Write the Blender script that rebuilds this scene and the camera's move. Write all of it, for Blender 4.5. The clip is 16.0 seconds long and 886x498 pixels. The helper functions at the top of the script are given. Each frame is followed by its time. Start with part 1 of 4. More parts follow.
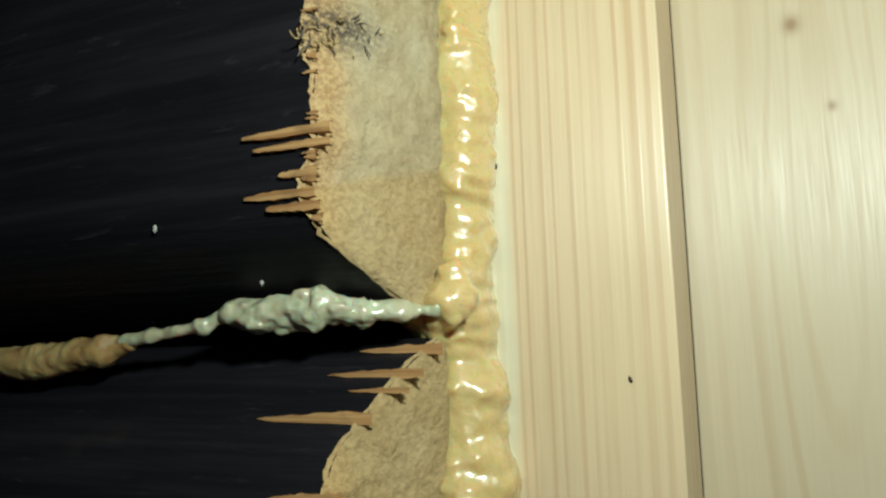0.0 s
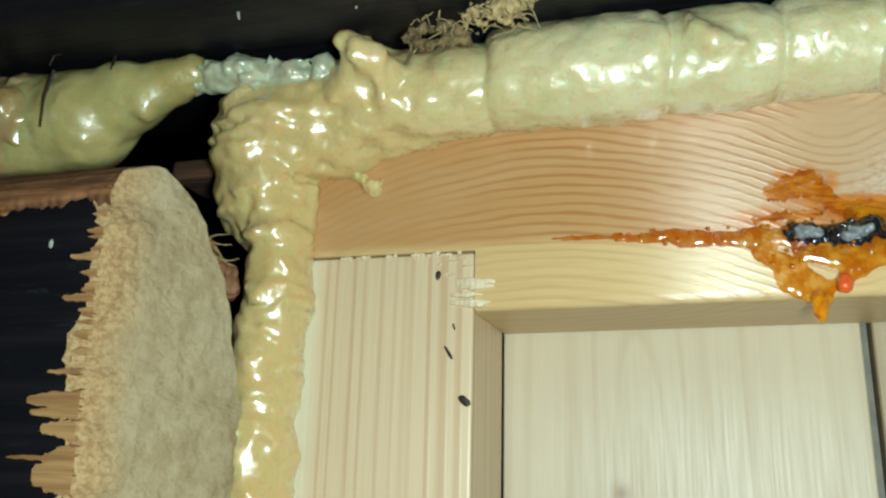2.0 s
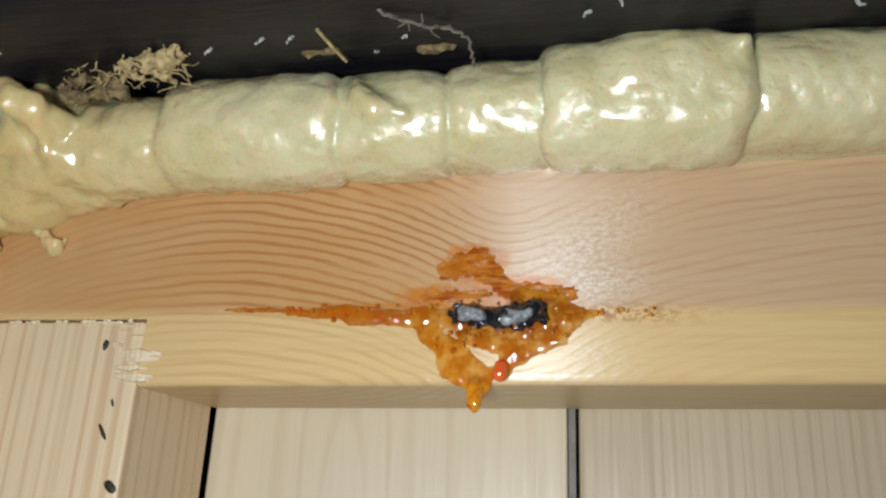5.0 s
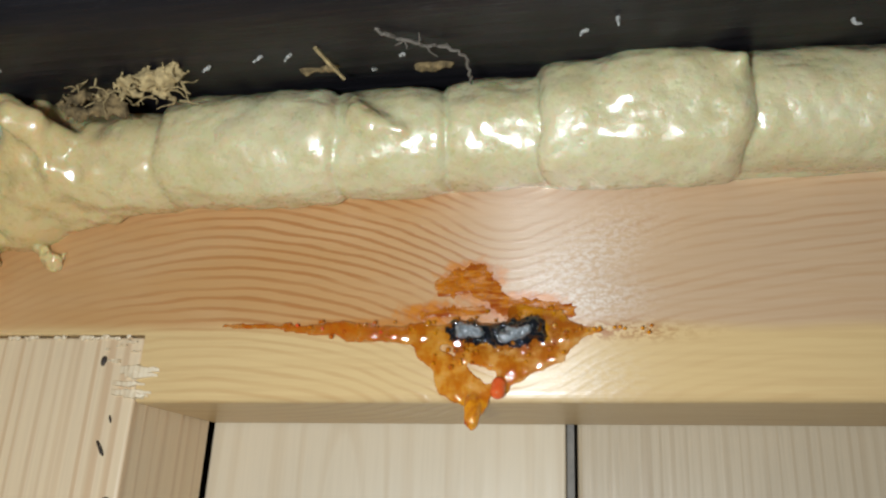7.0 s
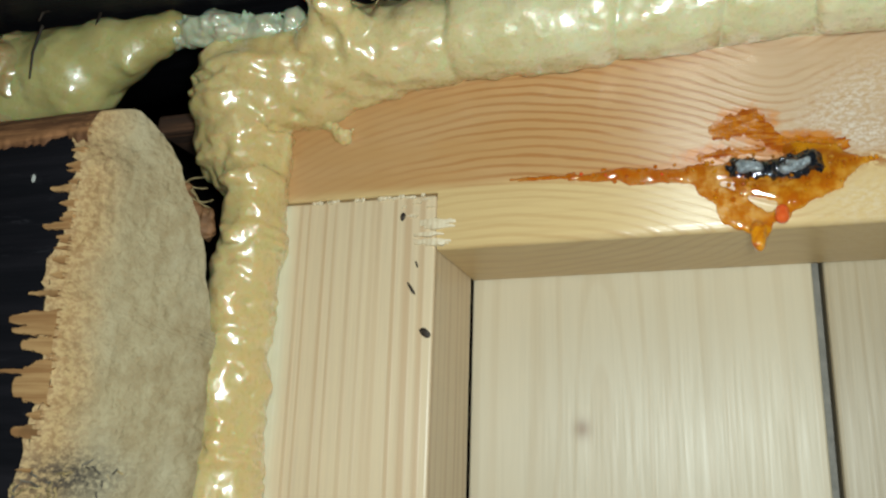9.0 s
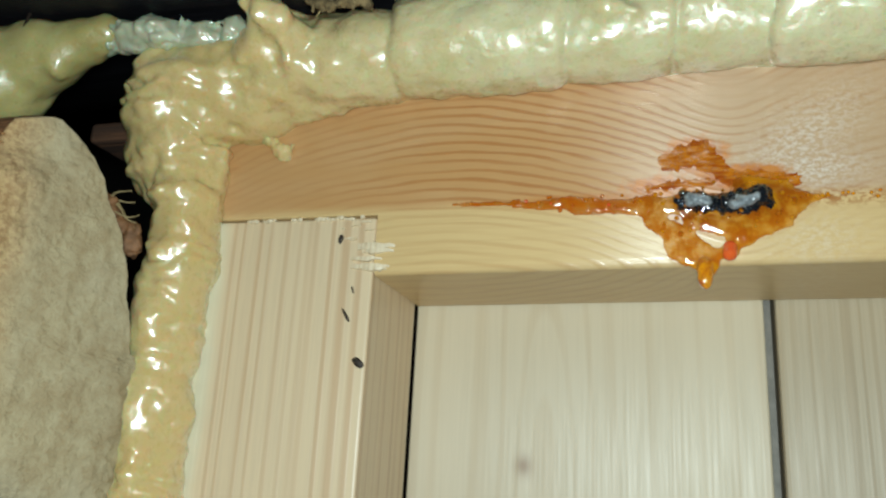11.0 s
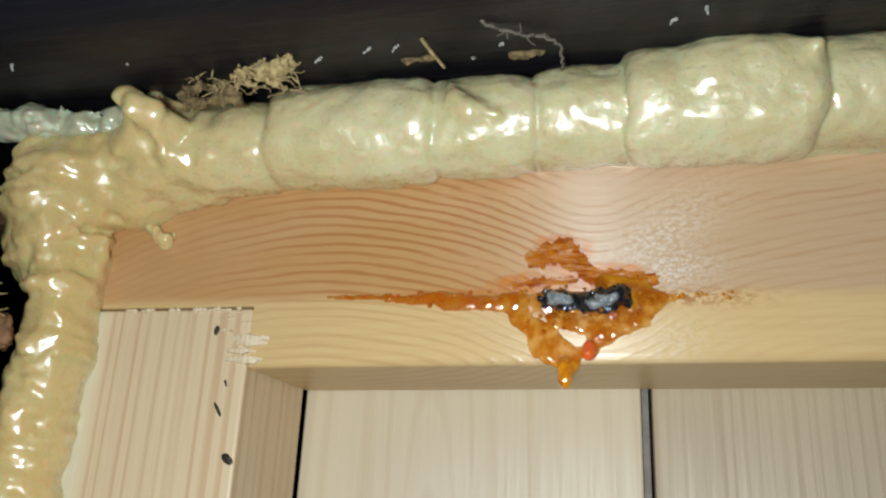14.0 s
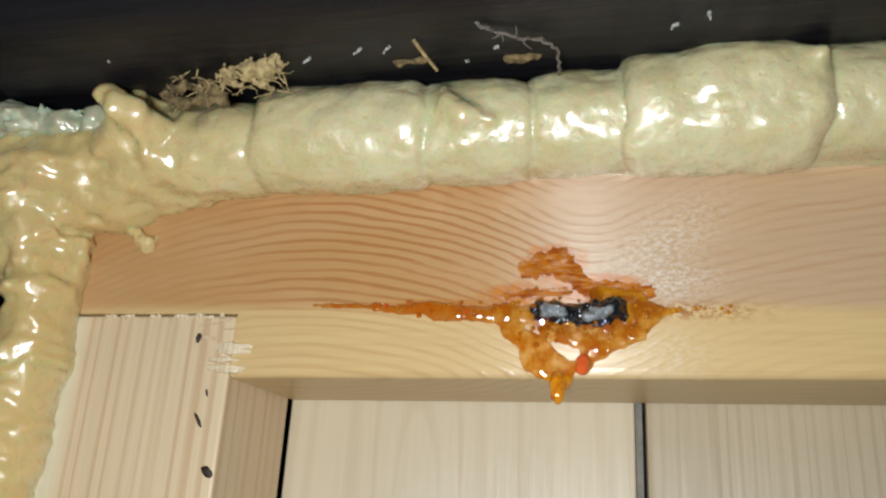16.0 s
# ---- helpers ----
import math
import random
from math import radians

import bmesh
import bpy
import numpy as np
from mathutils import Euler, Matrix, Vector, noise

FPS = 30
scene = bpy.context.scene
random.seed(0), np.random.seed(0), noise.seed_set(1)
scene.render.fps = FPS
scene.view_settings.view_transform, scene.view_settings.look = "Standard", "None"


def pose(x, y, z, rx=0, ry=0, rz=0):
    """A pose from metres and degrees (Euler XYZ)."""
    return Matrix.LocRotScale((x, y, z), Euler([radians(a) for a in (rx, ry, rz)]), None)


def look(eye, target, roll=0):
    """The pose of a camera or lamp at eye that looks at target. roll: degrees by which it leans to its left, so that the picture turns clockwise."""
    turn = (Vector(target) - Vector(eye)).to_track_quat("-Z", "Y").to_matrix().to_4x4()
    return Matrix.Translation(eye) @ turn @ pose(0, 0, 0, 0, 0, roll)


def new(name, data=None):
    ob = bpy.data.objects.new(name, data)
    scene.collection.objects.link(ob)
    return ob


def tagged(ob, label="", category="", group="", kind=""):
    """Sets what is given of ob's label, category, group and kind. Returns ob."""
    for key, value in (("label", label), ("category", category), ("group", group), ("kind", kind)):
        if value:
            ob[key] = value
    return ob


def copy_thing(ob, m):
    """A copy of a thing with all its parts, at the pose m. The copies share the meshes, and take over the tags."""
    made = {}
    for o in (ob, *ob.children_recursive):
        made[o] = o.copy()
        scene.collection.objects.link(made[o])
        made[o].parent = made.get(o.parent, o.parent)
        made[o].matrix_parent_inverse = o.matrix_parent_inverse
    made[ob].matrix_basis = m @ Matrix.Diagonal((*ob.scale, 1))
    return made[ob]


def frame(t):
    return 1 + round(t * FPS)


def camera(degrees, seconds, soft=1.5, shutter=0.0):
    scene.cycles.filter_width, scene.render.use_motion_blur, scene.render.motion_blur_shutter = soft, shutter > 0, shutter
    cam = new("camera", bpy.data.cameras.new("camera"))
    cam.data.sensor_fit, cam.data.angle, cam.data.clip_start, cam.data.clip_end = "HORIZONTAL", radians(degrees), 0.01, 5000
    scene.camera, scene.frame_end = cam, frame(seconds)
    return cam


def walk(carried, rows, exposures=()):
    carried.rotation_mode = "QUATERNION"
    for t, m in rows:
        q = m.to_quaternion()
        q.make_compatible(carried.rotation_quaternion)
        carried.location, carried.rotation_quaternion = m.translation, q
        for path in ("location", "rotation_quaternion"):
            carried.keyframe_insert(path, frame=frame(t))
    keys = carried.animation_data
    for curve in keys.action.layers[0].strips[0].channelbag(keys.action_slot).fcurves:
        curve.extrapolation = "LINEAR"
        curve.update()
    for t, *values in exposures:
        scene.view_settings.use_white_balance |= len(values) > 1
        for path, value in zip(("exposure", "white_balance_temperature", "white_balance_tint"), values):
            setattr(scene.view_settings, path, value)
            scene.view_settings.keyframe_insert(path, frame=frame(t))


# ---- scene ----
cam = camera(60.0, 16.0, soft=2.4)
PATH = [
    (0, (0.026, -0.239, 1.831), (-0.746, 1.585, 2.11), -1.4),
    (0.5, (0.026, -0.243, 1.881), (-0.708, 1.598, 2.15), -0.5),
    (1, (0.024, -0.249, 1.926), (-0.689, 1.582, 2.299), 0.8),
    (1.5, (0.03, -0.244, 1.953), (-0.626, 1.593, 2.395), 1.4),
    (2, (0.056, -0.2275, 1.957), (-0.484, 1.629, 2.468), 1.55),
    (2.5, (0.077, -0.216, 1.963), (-0.392, 1.627, 2.581), 2.0),
    (3, (0.094, -0.214, 1.963), (-0.343, 1.631, 2.6), 1.9),
    (3.5, (0.127, -0.208, 1.967), (-0.241, 1.649, 2.613), 1.7),
    (5.8, (0.131, -0.194, 1.971), (-0.297, 1.654, 2.603), 3.0),
    (6, (0.13, -0.194, 1.971), (-0.284, 1.657, 2.606), 2.6),
    (6.5, (0.131, -0.195, 1.974), (-0.294, 1.654, 2.608), 2.4),
    (7, (0.132, -0.196, 1.973), (-0.284, 1.648, 2.629), 2.7),
    (7.5, (0.114, -0.207, 1.973), (-0.373, 1.629, 2.6), 3.0),
    (8, (0.069, -0.239, 1.961), (-0.507, 1.566, 2.604), 2.5),
    (8.5, (0.07, -0.238, 1.953), (-0.505, 1.597, 2.502), 1.6),
    (8.7, (0.073, -0.233, 1.936), (-0.519, 1.61, 2.442), 1.8),
    (10.8, (0.083, -0.22, 1.943), (-0.468, 1.625, 2.483), 3.3),
    (11, (0.085, -0.216, 1.944), (-0.451, 1.634, 2.484), 3.2),
    (11.5, (0.086, -0.212, 1.945), (-0.443, 1.635, 2.501), 3.6),
    (12, (0.095, -0.21, 1.951), (-0.414, 1.637, 2.523), 3.5),
    (12.5, (0.096, -0.21, 1.954), (-0.407, 1.635, 2.539), 3.6),
    (13, (0.096, -0.213, 1.957), (-0.405, 1.628, 2.558), 3.4),
    (13.5, (0.101, -0.217, 1.961), (-0.373, 1.625, 2.579), 3.0),
    (14, (0.115, -0.215, 1.962), (-0.348, 1.625, 2.594), 2.7),
    (14.5, (0.124, -0.214, 1.968), (-0.322, 1.624, 2.62), 2.5),
    (15, (0.118, -0.213, 1.969), (-0.33, 1.63, 2.604), 2.5),
    (15.5, (0.117, -0.206, 1.967), (-0.331, 1.641, 2.591), 2.5),
    (16, (0.114, -0.209, 1.966), (-0.33, 1.634, 2.604), 3.3),
]
walk(cam, [(t, look(eye, target, roll)) for t, eye, target, roll in PATH],
     exposures=[(0.0, 0.5, 6550, -12), (0.5, 0.32, 6800, -12), (1.0, 0.30, 6250, -17), (1.5, 0.38, 5850, -19), (2.0, 0.16, 6050, -14), (2.5, 0.10, 6350, -9),
                (3.0, 0.07, 6300, -4), (3.5, 0.0, 6350, 3), (5.8, 0.0, 6150, 5), (7.5, 0.0, 6200, 5), (8.0, 0.04, 6300, 1), (8.7, 0.04, 6250, -5),
                (10.8, 0.0, 5950, -9), (12.0, 0.0, 5950, -4), (13.5, 0.0, 6200, 1), (14.0, 0.0, 6250, 2), (15.0, 0.0, 6350, 5), (16.0, 0.03, 6350, 5)])

# ---- light: one small fixed lamp in a dark room, for a flash carried beside the camera ----
world = bpy.data.worlds.new("room_dark")
scene.world = world
world.use_nodes = True
world.node_tree.nodes["Background"].inputs[0].default_value = (0.5, 0.55, 0.65, 1)
world.node_tree.nodes["Background"].inputs[1].default_value = 0.03

lamp_data = bpy.data.lights.new("flash_stand_in", "POINT")
lamp_data.energy, lamp_data.shadow_soft_size, lamp_data.color = 2.6, 0.016, (0.985, 0.985, 1.0)
lamp = new("flash_stand_in", lamp_data)
lamp.location = (0.092, -0.236, 1.944)


# ---- materials ----
class Nodes:
    """A short way of writing node trees."""

    def __init__(self, name):
        self.mat = bpy.data.materials.new(name)
        self.mat.use_nodes = True
        self.tree = self.mat.node_tree
        self.bsdf = self.tree.nodes["Principled BSDF"]
        self.co = self.tree.nodes.new("ShaderNodeTexCoord").outputs["Object"]

    def put(self, socket, value):
        if isinstance(value, bpy.types.NodeSocket):
            self.tree.links.new(value, socket)
        elif isinstance(value, tuple) and len(value) == 3 and socket.type == "RGBA":
            socket.default_value = (*value, 1)
        else:
            socket.default_value = value

    def math(self, op, a, b=0.0, c=0.0, clamp=False):
        n = self.tree.nodes.new("ShaderNodeMath")
        n.operation, n.use_clamp = op, clamp
        for k, v in enumerate((a, b, c)):
            self.put(n.inputs[k], v)
        return n.outputs[0]

    def axes(self):
        n = self.tree.nodes.new("ShaderNodeSeparateXYZ")
        self.put(n.inputs[0], self.co)
        return n.outputs

    def vec(self, x, y, z):
        n = self.tree.nodes.new("ShaderNodeCombineXYZ")
        for k, v in enumerate((x, y, z)):
            self.put(n.inputs[k], v)
        return n.outputs[0]

    def scaled(self, sx, sy, sz, ox=0.0):
        n = self.tree.nodes.new("ShaderNodeMapping")
        self.put(n.inputs["Vector"], self.co)
        n.inputs["Scale"].default_value = (sx, sy, sz)
        n.inputs["Location"].default_value = (ox, ox, ox)
        return n.outputs[0]

    def noise(self, vector, scale=1.0, detail=3.0, rough=0.55, distort=0.0):
        n = self.tree.nodes.new("ShaderNodeTexNoise")
        self.put(n.inputs["Vector"], vector)
        n.inputs["Scale"].default_value, n.inputs["Detail"].default_value = scale, detail
        n.inputs["Roughness"].default_value, n.inputs["Distortion"].default_value = rough, distort
        return n.outputs["Fac"]

    def voronoi(self, vector, scale):
        n = self.tree.nodes.new("ShaderNodeTexVoronoi")
        self.put(n.inputs["Vector"], vector)
        n.inputs["Scale"].default_value = scale
        return n.outputs["Distance"]

    def band(self, value, low, high, a=0.0, b=1.0):
        n = self.tree.nodes.new("ShaderNodeMapRange")
        n.interpolation_type = "SMOOTHSTEP"
        for k, v in enumerate((value, low, high, a, b)):
            self.put(n.inputs[k], v)
        return n.outputs[0]

    def mix(self, fac, a, b, blend="MIX"):
        n = self.tree.nodes.new("ShaderNodeMix")
        n.data_type, n.blend_type = "RGBA", blend
        self.put(n.inputs[0], fac), self.put(n.inputs[6], a), self.put(n.inputs[7], b)
        return n.outputs[2]

    def bump(self, height, strength, distance):
        n = self.tree.nodes.new("ShaderNodeBump")
        self.put(n.inputs["Height"], height)
        n.inputs["Strength"].default_value, n.inputs["Distance"].default_value = strength, distance
        return n.outputs[0]

    def done(self, color, rough, normal=None, **more):
        self.put(self.bsdf.inputs["Base Color"], color)
        self.put(self.bsdf.inputs["Roughness"], rough)
        if normal is not None:
            self.put(self.bsdf.inputs["Normal"], normal)
        for key, value in more.items():
            self.put(self.bsdf.inputs[key.replace("_", " ")], value)
        return self.mat


def near(n, a, b, a0, b0, ra, rb):
    """1 at (a0, b0), falling to 0 over the radii ra, rb."""
    da = n.math("DIVIDE", n.math("SUBTRACT", a, a0), ra)
    db = n.math("DIVIDE", n.math("SUBTRACT", b, b0), rb)
    d2 = n.math("ADD", n.math("MULTIPLY", da, da), n.math("MULTIPLY", db, db))
    return n.math("EXPONENT", n.math("MULTIPLY", d2, -1.0))


def pine(name, light, dark, spacing, wobble=0.004, knots=(), strength=0.8, gloss=0.42, tilt=0.0, seed=0.0, film=None, fuzz=0.28, heart=None, relief=0.25):
    """Planed pine with upright grain; knots as (x, z, radius)."""
    n = Nodes(name)
    x, y, z = n.axes()
    slow = n.noise(n.scaled(9, 9, 1.6, seed), 1.0, 2)
    g = n.math("ADD", n.math("ADD", x, n.math("MULTIPLY", y, 0.8)), n.math("MULTIPLY", n.math("SUBTRACT", slow, 0.5), wobble * 8))
    g = n.math("ADD", g, n.math("MULTIPLY", z, tilt))
    if heart is not None:
        hx, hz, long = heart
        dx, dz = n.math("ADD", n.math("SUBTRACT", g, hx), 0.0), n.math("DIVIDE", n.math("SUBTRACT", z, hz), long)
        g = n.math("SQRT", n.math("ADD", n.math("MULTIPLY", dx, dx), n.math("MULTIPLY", dz, dz)))
    spot = None
    for kx, kz, r in knots:
        side = n.math("SUBTRACT", x, kx)
        pull = near(n, x, z, kx, kz, r * 4.5, r * 16)
        g = n.math("SUBTRACT", g, n.math("MULTIPLY", n.math("MULTIPLY", side, pull), 0.75))
        s = near(n, x, z, kx, kz, r, r * 1.2)
        spot = s if spot is None else n.math("MAXIMUM", spot, s)
    uneven = n.noise(n.vec(n.math("MULTIPLY", g, 0.55 / spacing), seed, 0.0), 1.0, 2)
    g = n.math("ADD", g, n.math("MULTIPLY", n.math("SUBTRACT", uneven, 0.5), spacing * 2.4))
    wave = n.math("SINE", n.math("MULTIPLY", g, 2 * math.pi / spacing))
    ring = n.band(wave, -0.1, 1.0)
    vary = n.noise(n.scaled(60, 60, 3, seed + 3), 1.0, 2)
    ring = n.math("MULTIPLY", ring, n.band(vary, 0.3, 0.65, 0.35, 1.0))
    fibre = n.noise(n.scaled(900, 900, 22, seed), 1.0, 4, 0.65)
    blot = n.noise(n.scaled(22, 22, 9, seed + 7), 1.0, 3)
    col = n.mix(n.math("MULTIPLY", ring, strength), light, dark)
    col = n.mix(n.band(fibre, 0.35, 0.75, 0.0, fuzz), col, tuple(c * 0.62 for c in dark))
    col = n.mix(n.band(blot, 0.45, 0.75, 0.0, 0.35), col, tuple(min(1, c * 1.12) for c in light))
    if spot is not None:
        col = n.mix(n.math("MULTIPLY", spot, 0.75), col, (0.24, 0.12, 0.045))
    if film is not None:
        rim = n.math("ADD", x, n.math("MULTIPLY", n.math("SUBTRACT", blot, 0.5), 0.012))
        col = n.mix(n.band(rim, film + 0.004, film - 0.002, 0.0, 0.6), col, (0.70, 0.72, 0.56))
    height = n.math("ADD", n.math("MULTIPLY", fibre, 0.5), n.math("MULTIPLY", ring, 0.5))
    return n.done(col, n.band(fibre, 0.2, 0.8, gloss - 0.06, gloss + 0.12), n.bump(height, relief, 0.0006), Anisotropic=0.6, Tangent=n.vec(1.0, 0.0, 0.0), Specular_IOR_Level=0.7)


def header_pine(name):
    """Pine head board: grain lines dip into a V at the resin knot, a paler sapwood band below."""
    n = Nodes(name)
    x, y, z = n.axes()
    away = n.math("SUBTRACT", x, 0.107)
    away = n.math("SQRT", n.math("ADD", n.math("MULTIPLY", away, away), 0.00011))
    dip = n.math("MULTIPLY", n.math("EXPONENT", n.math("MULTIPLY", away, -28.0)), 0.033)
    arch = n.math("SUBTRACT", x, 0.035)
    arch = n.math("MULTIPLY", n.math("MULTIPLY", arch, arch), n.band(x, 0.02, 0.05, 2.4, 0.0))
    slow = n.noise(n.scaled(14, 14, 30), 1.0, 2)
    g = n.math("ADD", n.math("ADD", z, n.math("MULTIPLY", y, 0.35)), n.math("ADD", dip, arch))
    g = n.math("ADD", g, n.math("MULTIPLY", n.math("SUBTRACT", slow, 0.5), 0.009))
    g = n.math("ADD", g, n.math("MULTIPLY", n.noise(n.scaled(45, 45, 260), 1.0, 3), 0.0016))
    wave = n.math("SINE", n.math("MULTIPLY", g, 2 * math.pi / 0.0029))
    ring = n.band(wave, 0.0, 1.0)
    where = n.math("MULTIPLY", n.band(x, 0.13, 0.095, 0.35, 1.0), n.band(x, -0.04, 0.05, 0.35, 1.0))
    vary = n.noise(n.scaled(9, 9, 160), 1.0, 2)
    clear = n.math("SUBTRACT", 1.0, n.math("MULTIPLY", near(n, x, z, 0.104, 2.054, 0.013, 0.013), 0.85))
    ring = n.math("MULTIPLY", n.math("MULTIPLY", ring, n.math("MULTIPLY", where, clear)), n.band(vary, 0.3, 0.62, 0.2, 1.0))
    fibre = n.noise(n.scaled(24, 700, 700), 1.0, 4, 0.65)
    edge = n.math("ADD", z, n.math("MULTIPLY", n.math("SUBTRACT", n.noise(n.scaled(30, 30, 30), 1.0, 2), 0.5), 0.004))
    sap = n.band(edge, 2.0225, 2.0185)
    heart = n.mix(n.band(x, 0.075, 0.115), (0.53, 0.30, 0.122), (0.56, 0.39, 0.24))
    tone = n.noise(n.scaled(16, 16, 55, 2.0), 1.0, 3)
    heart = n.mix(n.band(tone, 0.35, 0.7, 0.0, 0.3), heart, (0.63, 0.43, 0.24))
    col = n.mix(sap, heart, (0.68, 0.49, 0.235))
    col = n.mix(n.math("MULTIPLY", ring, n.band(sap, 0.0, 1.0, 0.85, 0.26)), col, (0.40, 0.17, 0.052))
    col = n.mix(n.band(fibre, 0.4, 0.75, 0.0, 0.25), col, (0.45, 0.25, 0.10))
    # painted lamp sheen, knot up to foam and low right; chalky specks beside the knot
    lean = n.math("SUBTRACT", x, n.math("MULTIPLY", n.math("SUBTRACT", z, 2.02), 0.75))
    sheen_specks = n.math("MULTIPLY", near(n, lean, z, 0.112, 2.036, 0.012, 0.016), 0.75)
    sheen_specks = n.math("MAXIMUM", sheen_specks, near(n, x, z, 0.127, 2.028, 0.012, 0.006))
    sheen_specks = n.math("MAXIMUM", sheen_specks, n.math("MULTIPLY", near(n, x, z, 0.127, 2.007, 0.011, 0.007), 0.4))
    grit = n.noise(n.scaled(500, 500, 900), 1.0, 4, 0.7)
    sheen_specks = n.math("MULTIPLY", sheen_specks, n.band(grit, 0.42, 0.60))
    col = n.mix(n.math("MULTIPLY", sheen_specks, 0.5), col, (0.90, 0.87, 0.82))
    # amber bleed around the resin
    bleed = n.math("MAXIMUM", near(n, x, z, 0.103, 2.019, 0.022, 0.010), near(n, x, z, 0.070, 2.0205, 0.030, 0.0028))
    col = n.mix(n.band(n.math("ADD", bleed, n.math("MULTIPLY", grit, 0.3)), 0.35, 0.95, 0.0, 0.75), col, (0.46, 0.17, 0.025))
    rag = n.noise(n.scaled(260, 260, 260), 1.0, 4, 0.65)
    patch = n.math("MAXIMUM", near(n, x, z, 0.0960, 2.0335, 0.0100, 0.0066), near(n, x, z, 0.109, 2.0262, 0.014, 0.0045))
    patch = n.math("MAXIMUM", patch, n.math("MULTIPLY", near(n, x, z, 0.086, 2.0245, 0.013, 0.0045), 0.75))
    patch = n.math("ADD", patch, n.math("MULTIPLY", n.math("SUBTRACT", rag, 0.5), 1.1))
    col = n.mix(n.band(patch, 0.30, 0.66, 0.0, 0.9), col, n.mix(n.band(rag, 0.4, 0.6), (0.42, 0.11, 0.004), (0.55, 0.185, 0.006)))
    dots = n.math("MULTIPLY", near(n, x, z, 0.133, 2.0195, 0.017, 0.0024), n.band(n.noise(n.scaled(330, 330, 700), 1.0, 3, 0.7), 0.46, 0.56))
    col = n.mix(n.math("MULTIPLY", dots, 0.9), col, (0.34, 0.12, 0.02))
    height = n.math("ADD", n.math("MULTIPLY", fibre, 0.5), n.math("MULTIPLY", ring, 0.5))
    height = n.math("ADD", height, n.math("MULTIPLY", grit, 0.16))
    return n.done(col, n.band(fibre, 0.2, 0.8, 0.30, 0.40), n.bump(height, 0.22, 0.0006), Anisotropic=0.93, Tangent=n.vec(0.0, 0.0, 1.0), Specular_IOR_Level=0.9)


def foam_material(name, base, deep, gloss=0.26, warm=None):
    n = Nodes(name)
    blot = n.noise(n.scaled(45, 45, 45), 1.0, 3)
    fine = n.noise(n.scaled(420, 420, 420), 1.0, 4, 0.7)
    pore = n.voronoi(n.scaled(1, 1, 1), 330.0)
    lump = n.noise(n.scaled(170, 170, 170), 1.0, 3, 0.6)
    col = n.mix(n.band(blot, 0.35, 0.7), base, deep)
    col = n.mix(n.band(lump, 0.48, 0.72, 0.0, 0.22), col, (deep[0] * 0.86, deep[1] * 0.74, deep[2] * 0.60))
    col = n.mix(n.band(lump, 0.42, 0.28, 0.0, 0.2), col, (0.76, 0.74, 0.58))
    if warm is not None:
        ax = n.math("ADD", n.axes()[0], n.math("MULTIPLY", n.math("SUBTRACT", blot, 0.5), 0.05))
        col = n.mix(n.band(ax, 0.055, -0.055, 0.0, 0.72), col, warm)
    col = n.mix(n.band(pore, 0.25, 0.0, 0.0, 0.3), col, tuple(c * 0.72 for c in deep))
    grit = n.noise(n.scaled(850, 850, 850), 1.0, 3, 0.7)
    height = n.math("ADD", n.math("MULTIPLY", fine, 0.5), n.band(pore, 0.0, 0.3, 0.0, 0.3))
    height = n.math("ADD", height, n.math("MULTIPLY", grit, 0.42))
    height = n.math("ADD", height, n.math("MULTIPLY", lump, 0.55))
    return n.done(col, n.band(fine, 0.3, 0.7, gloss - 0.04, gloss + 0.14), n.bump(height, 0.45, 0.0010),
                  Subsurface_Weight=0.45, Subsurface_Scale=0.008, Coat_Weight=1.0, Coat_Roughness=0.23, Coat_IOR=1.7)


def stained_log(name):
    n = Nodes(name)
    streak = n.noise(n.scaled(7, 160, 160), 1.0, 4, 0.65)
    blot = n.noise(n.scaled(18, 30, 30), 1.0, 4, 0.6)
    scuff = n.noise(n.scaled(40, 260, 260), 1.0, 5, 0.75, 0.6)
    col = n.mix(n.band(streak, 0.35, 0.75), (0.0078, 0.0078, 0.0102), (0.0170, 0.0156, 0.0195))
    col = n.mix(n.band(blot, 0.6, 0.8, 0.0, 0.45), col, (0.035, 0.024, 0.02))
    col = n.mix(n.band(scuff, 0.58, 0.80, 0.0, 0.45), col, (0.072, 0.068, 0.080))
    return n.done(col, n.band(blot, 0.3, 0.7, 0.38, 0.55), n.bump(n.math("ADD", streak, n.math("MULTIPLY", scuff, 0.5)), 0.5, 0.0012), Specular_IOR_Level=0.18)


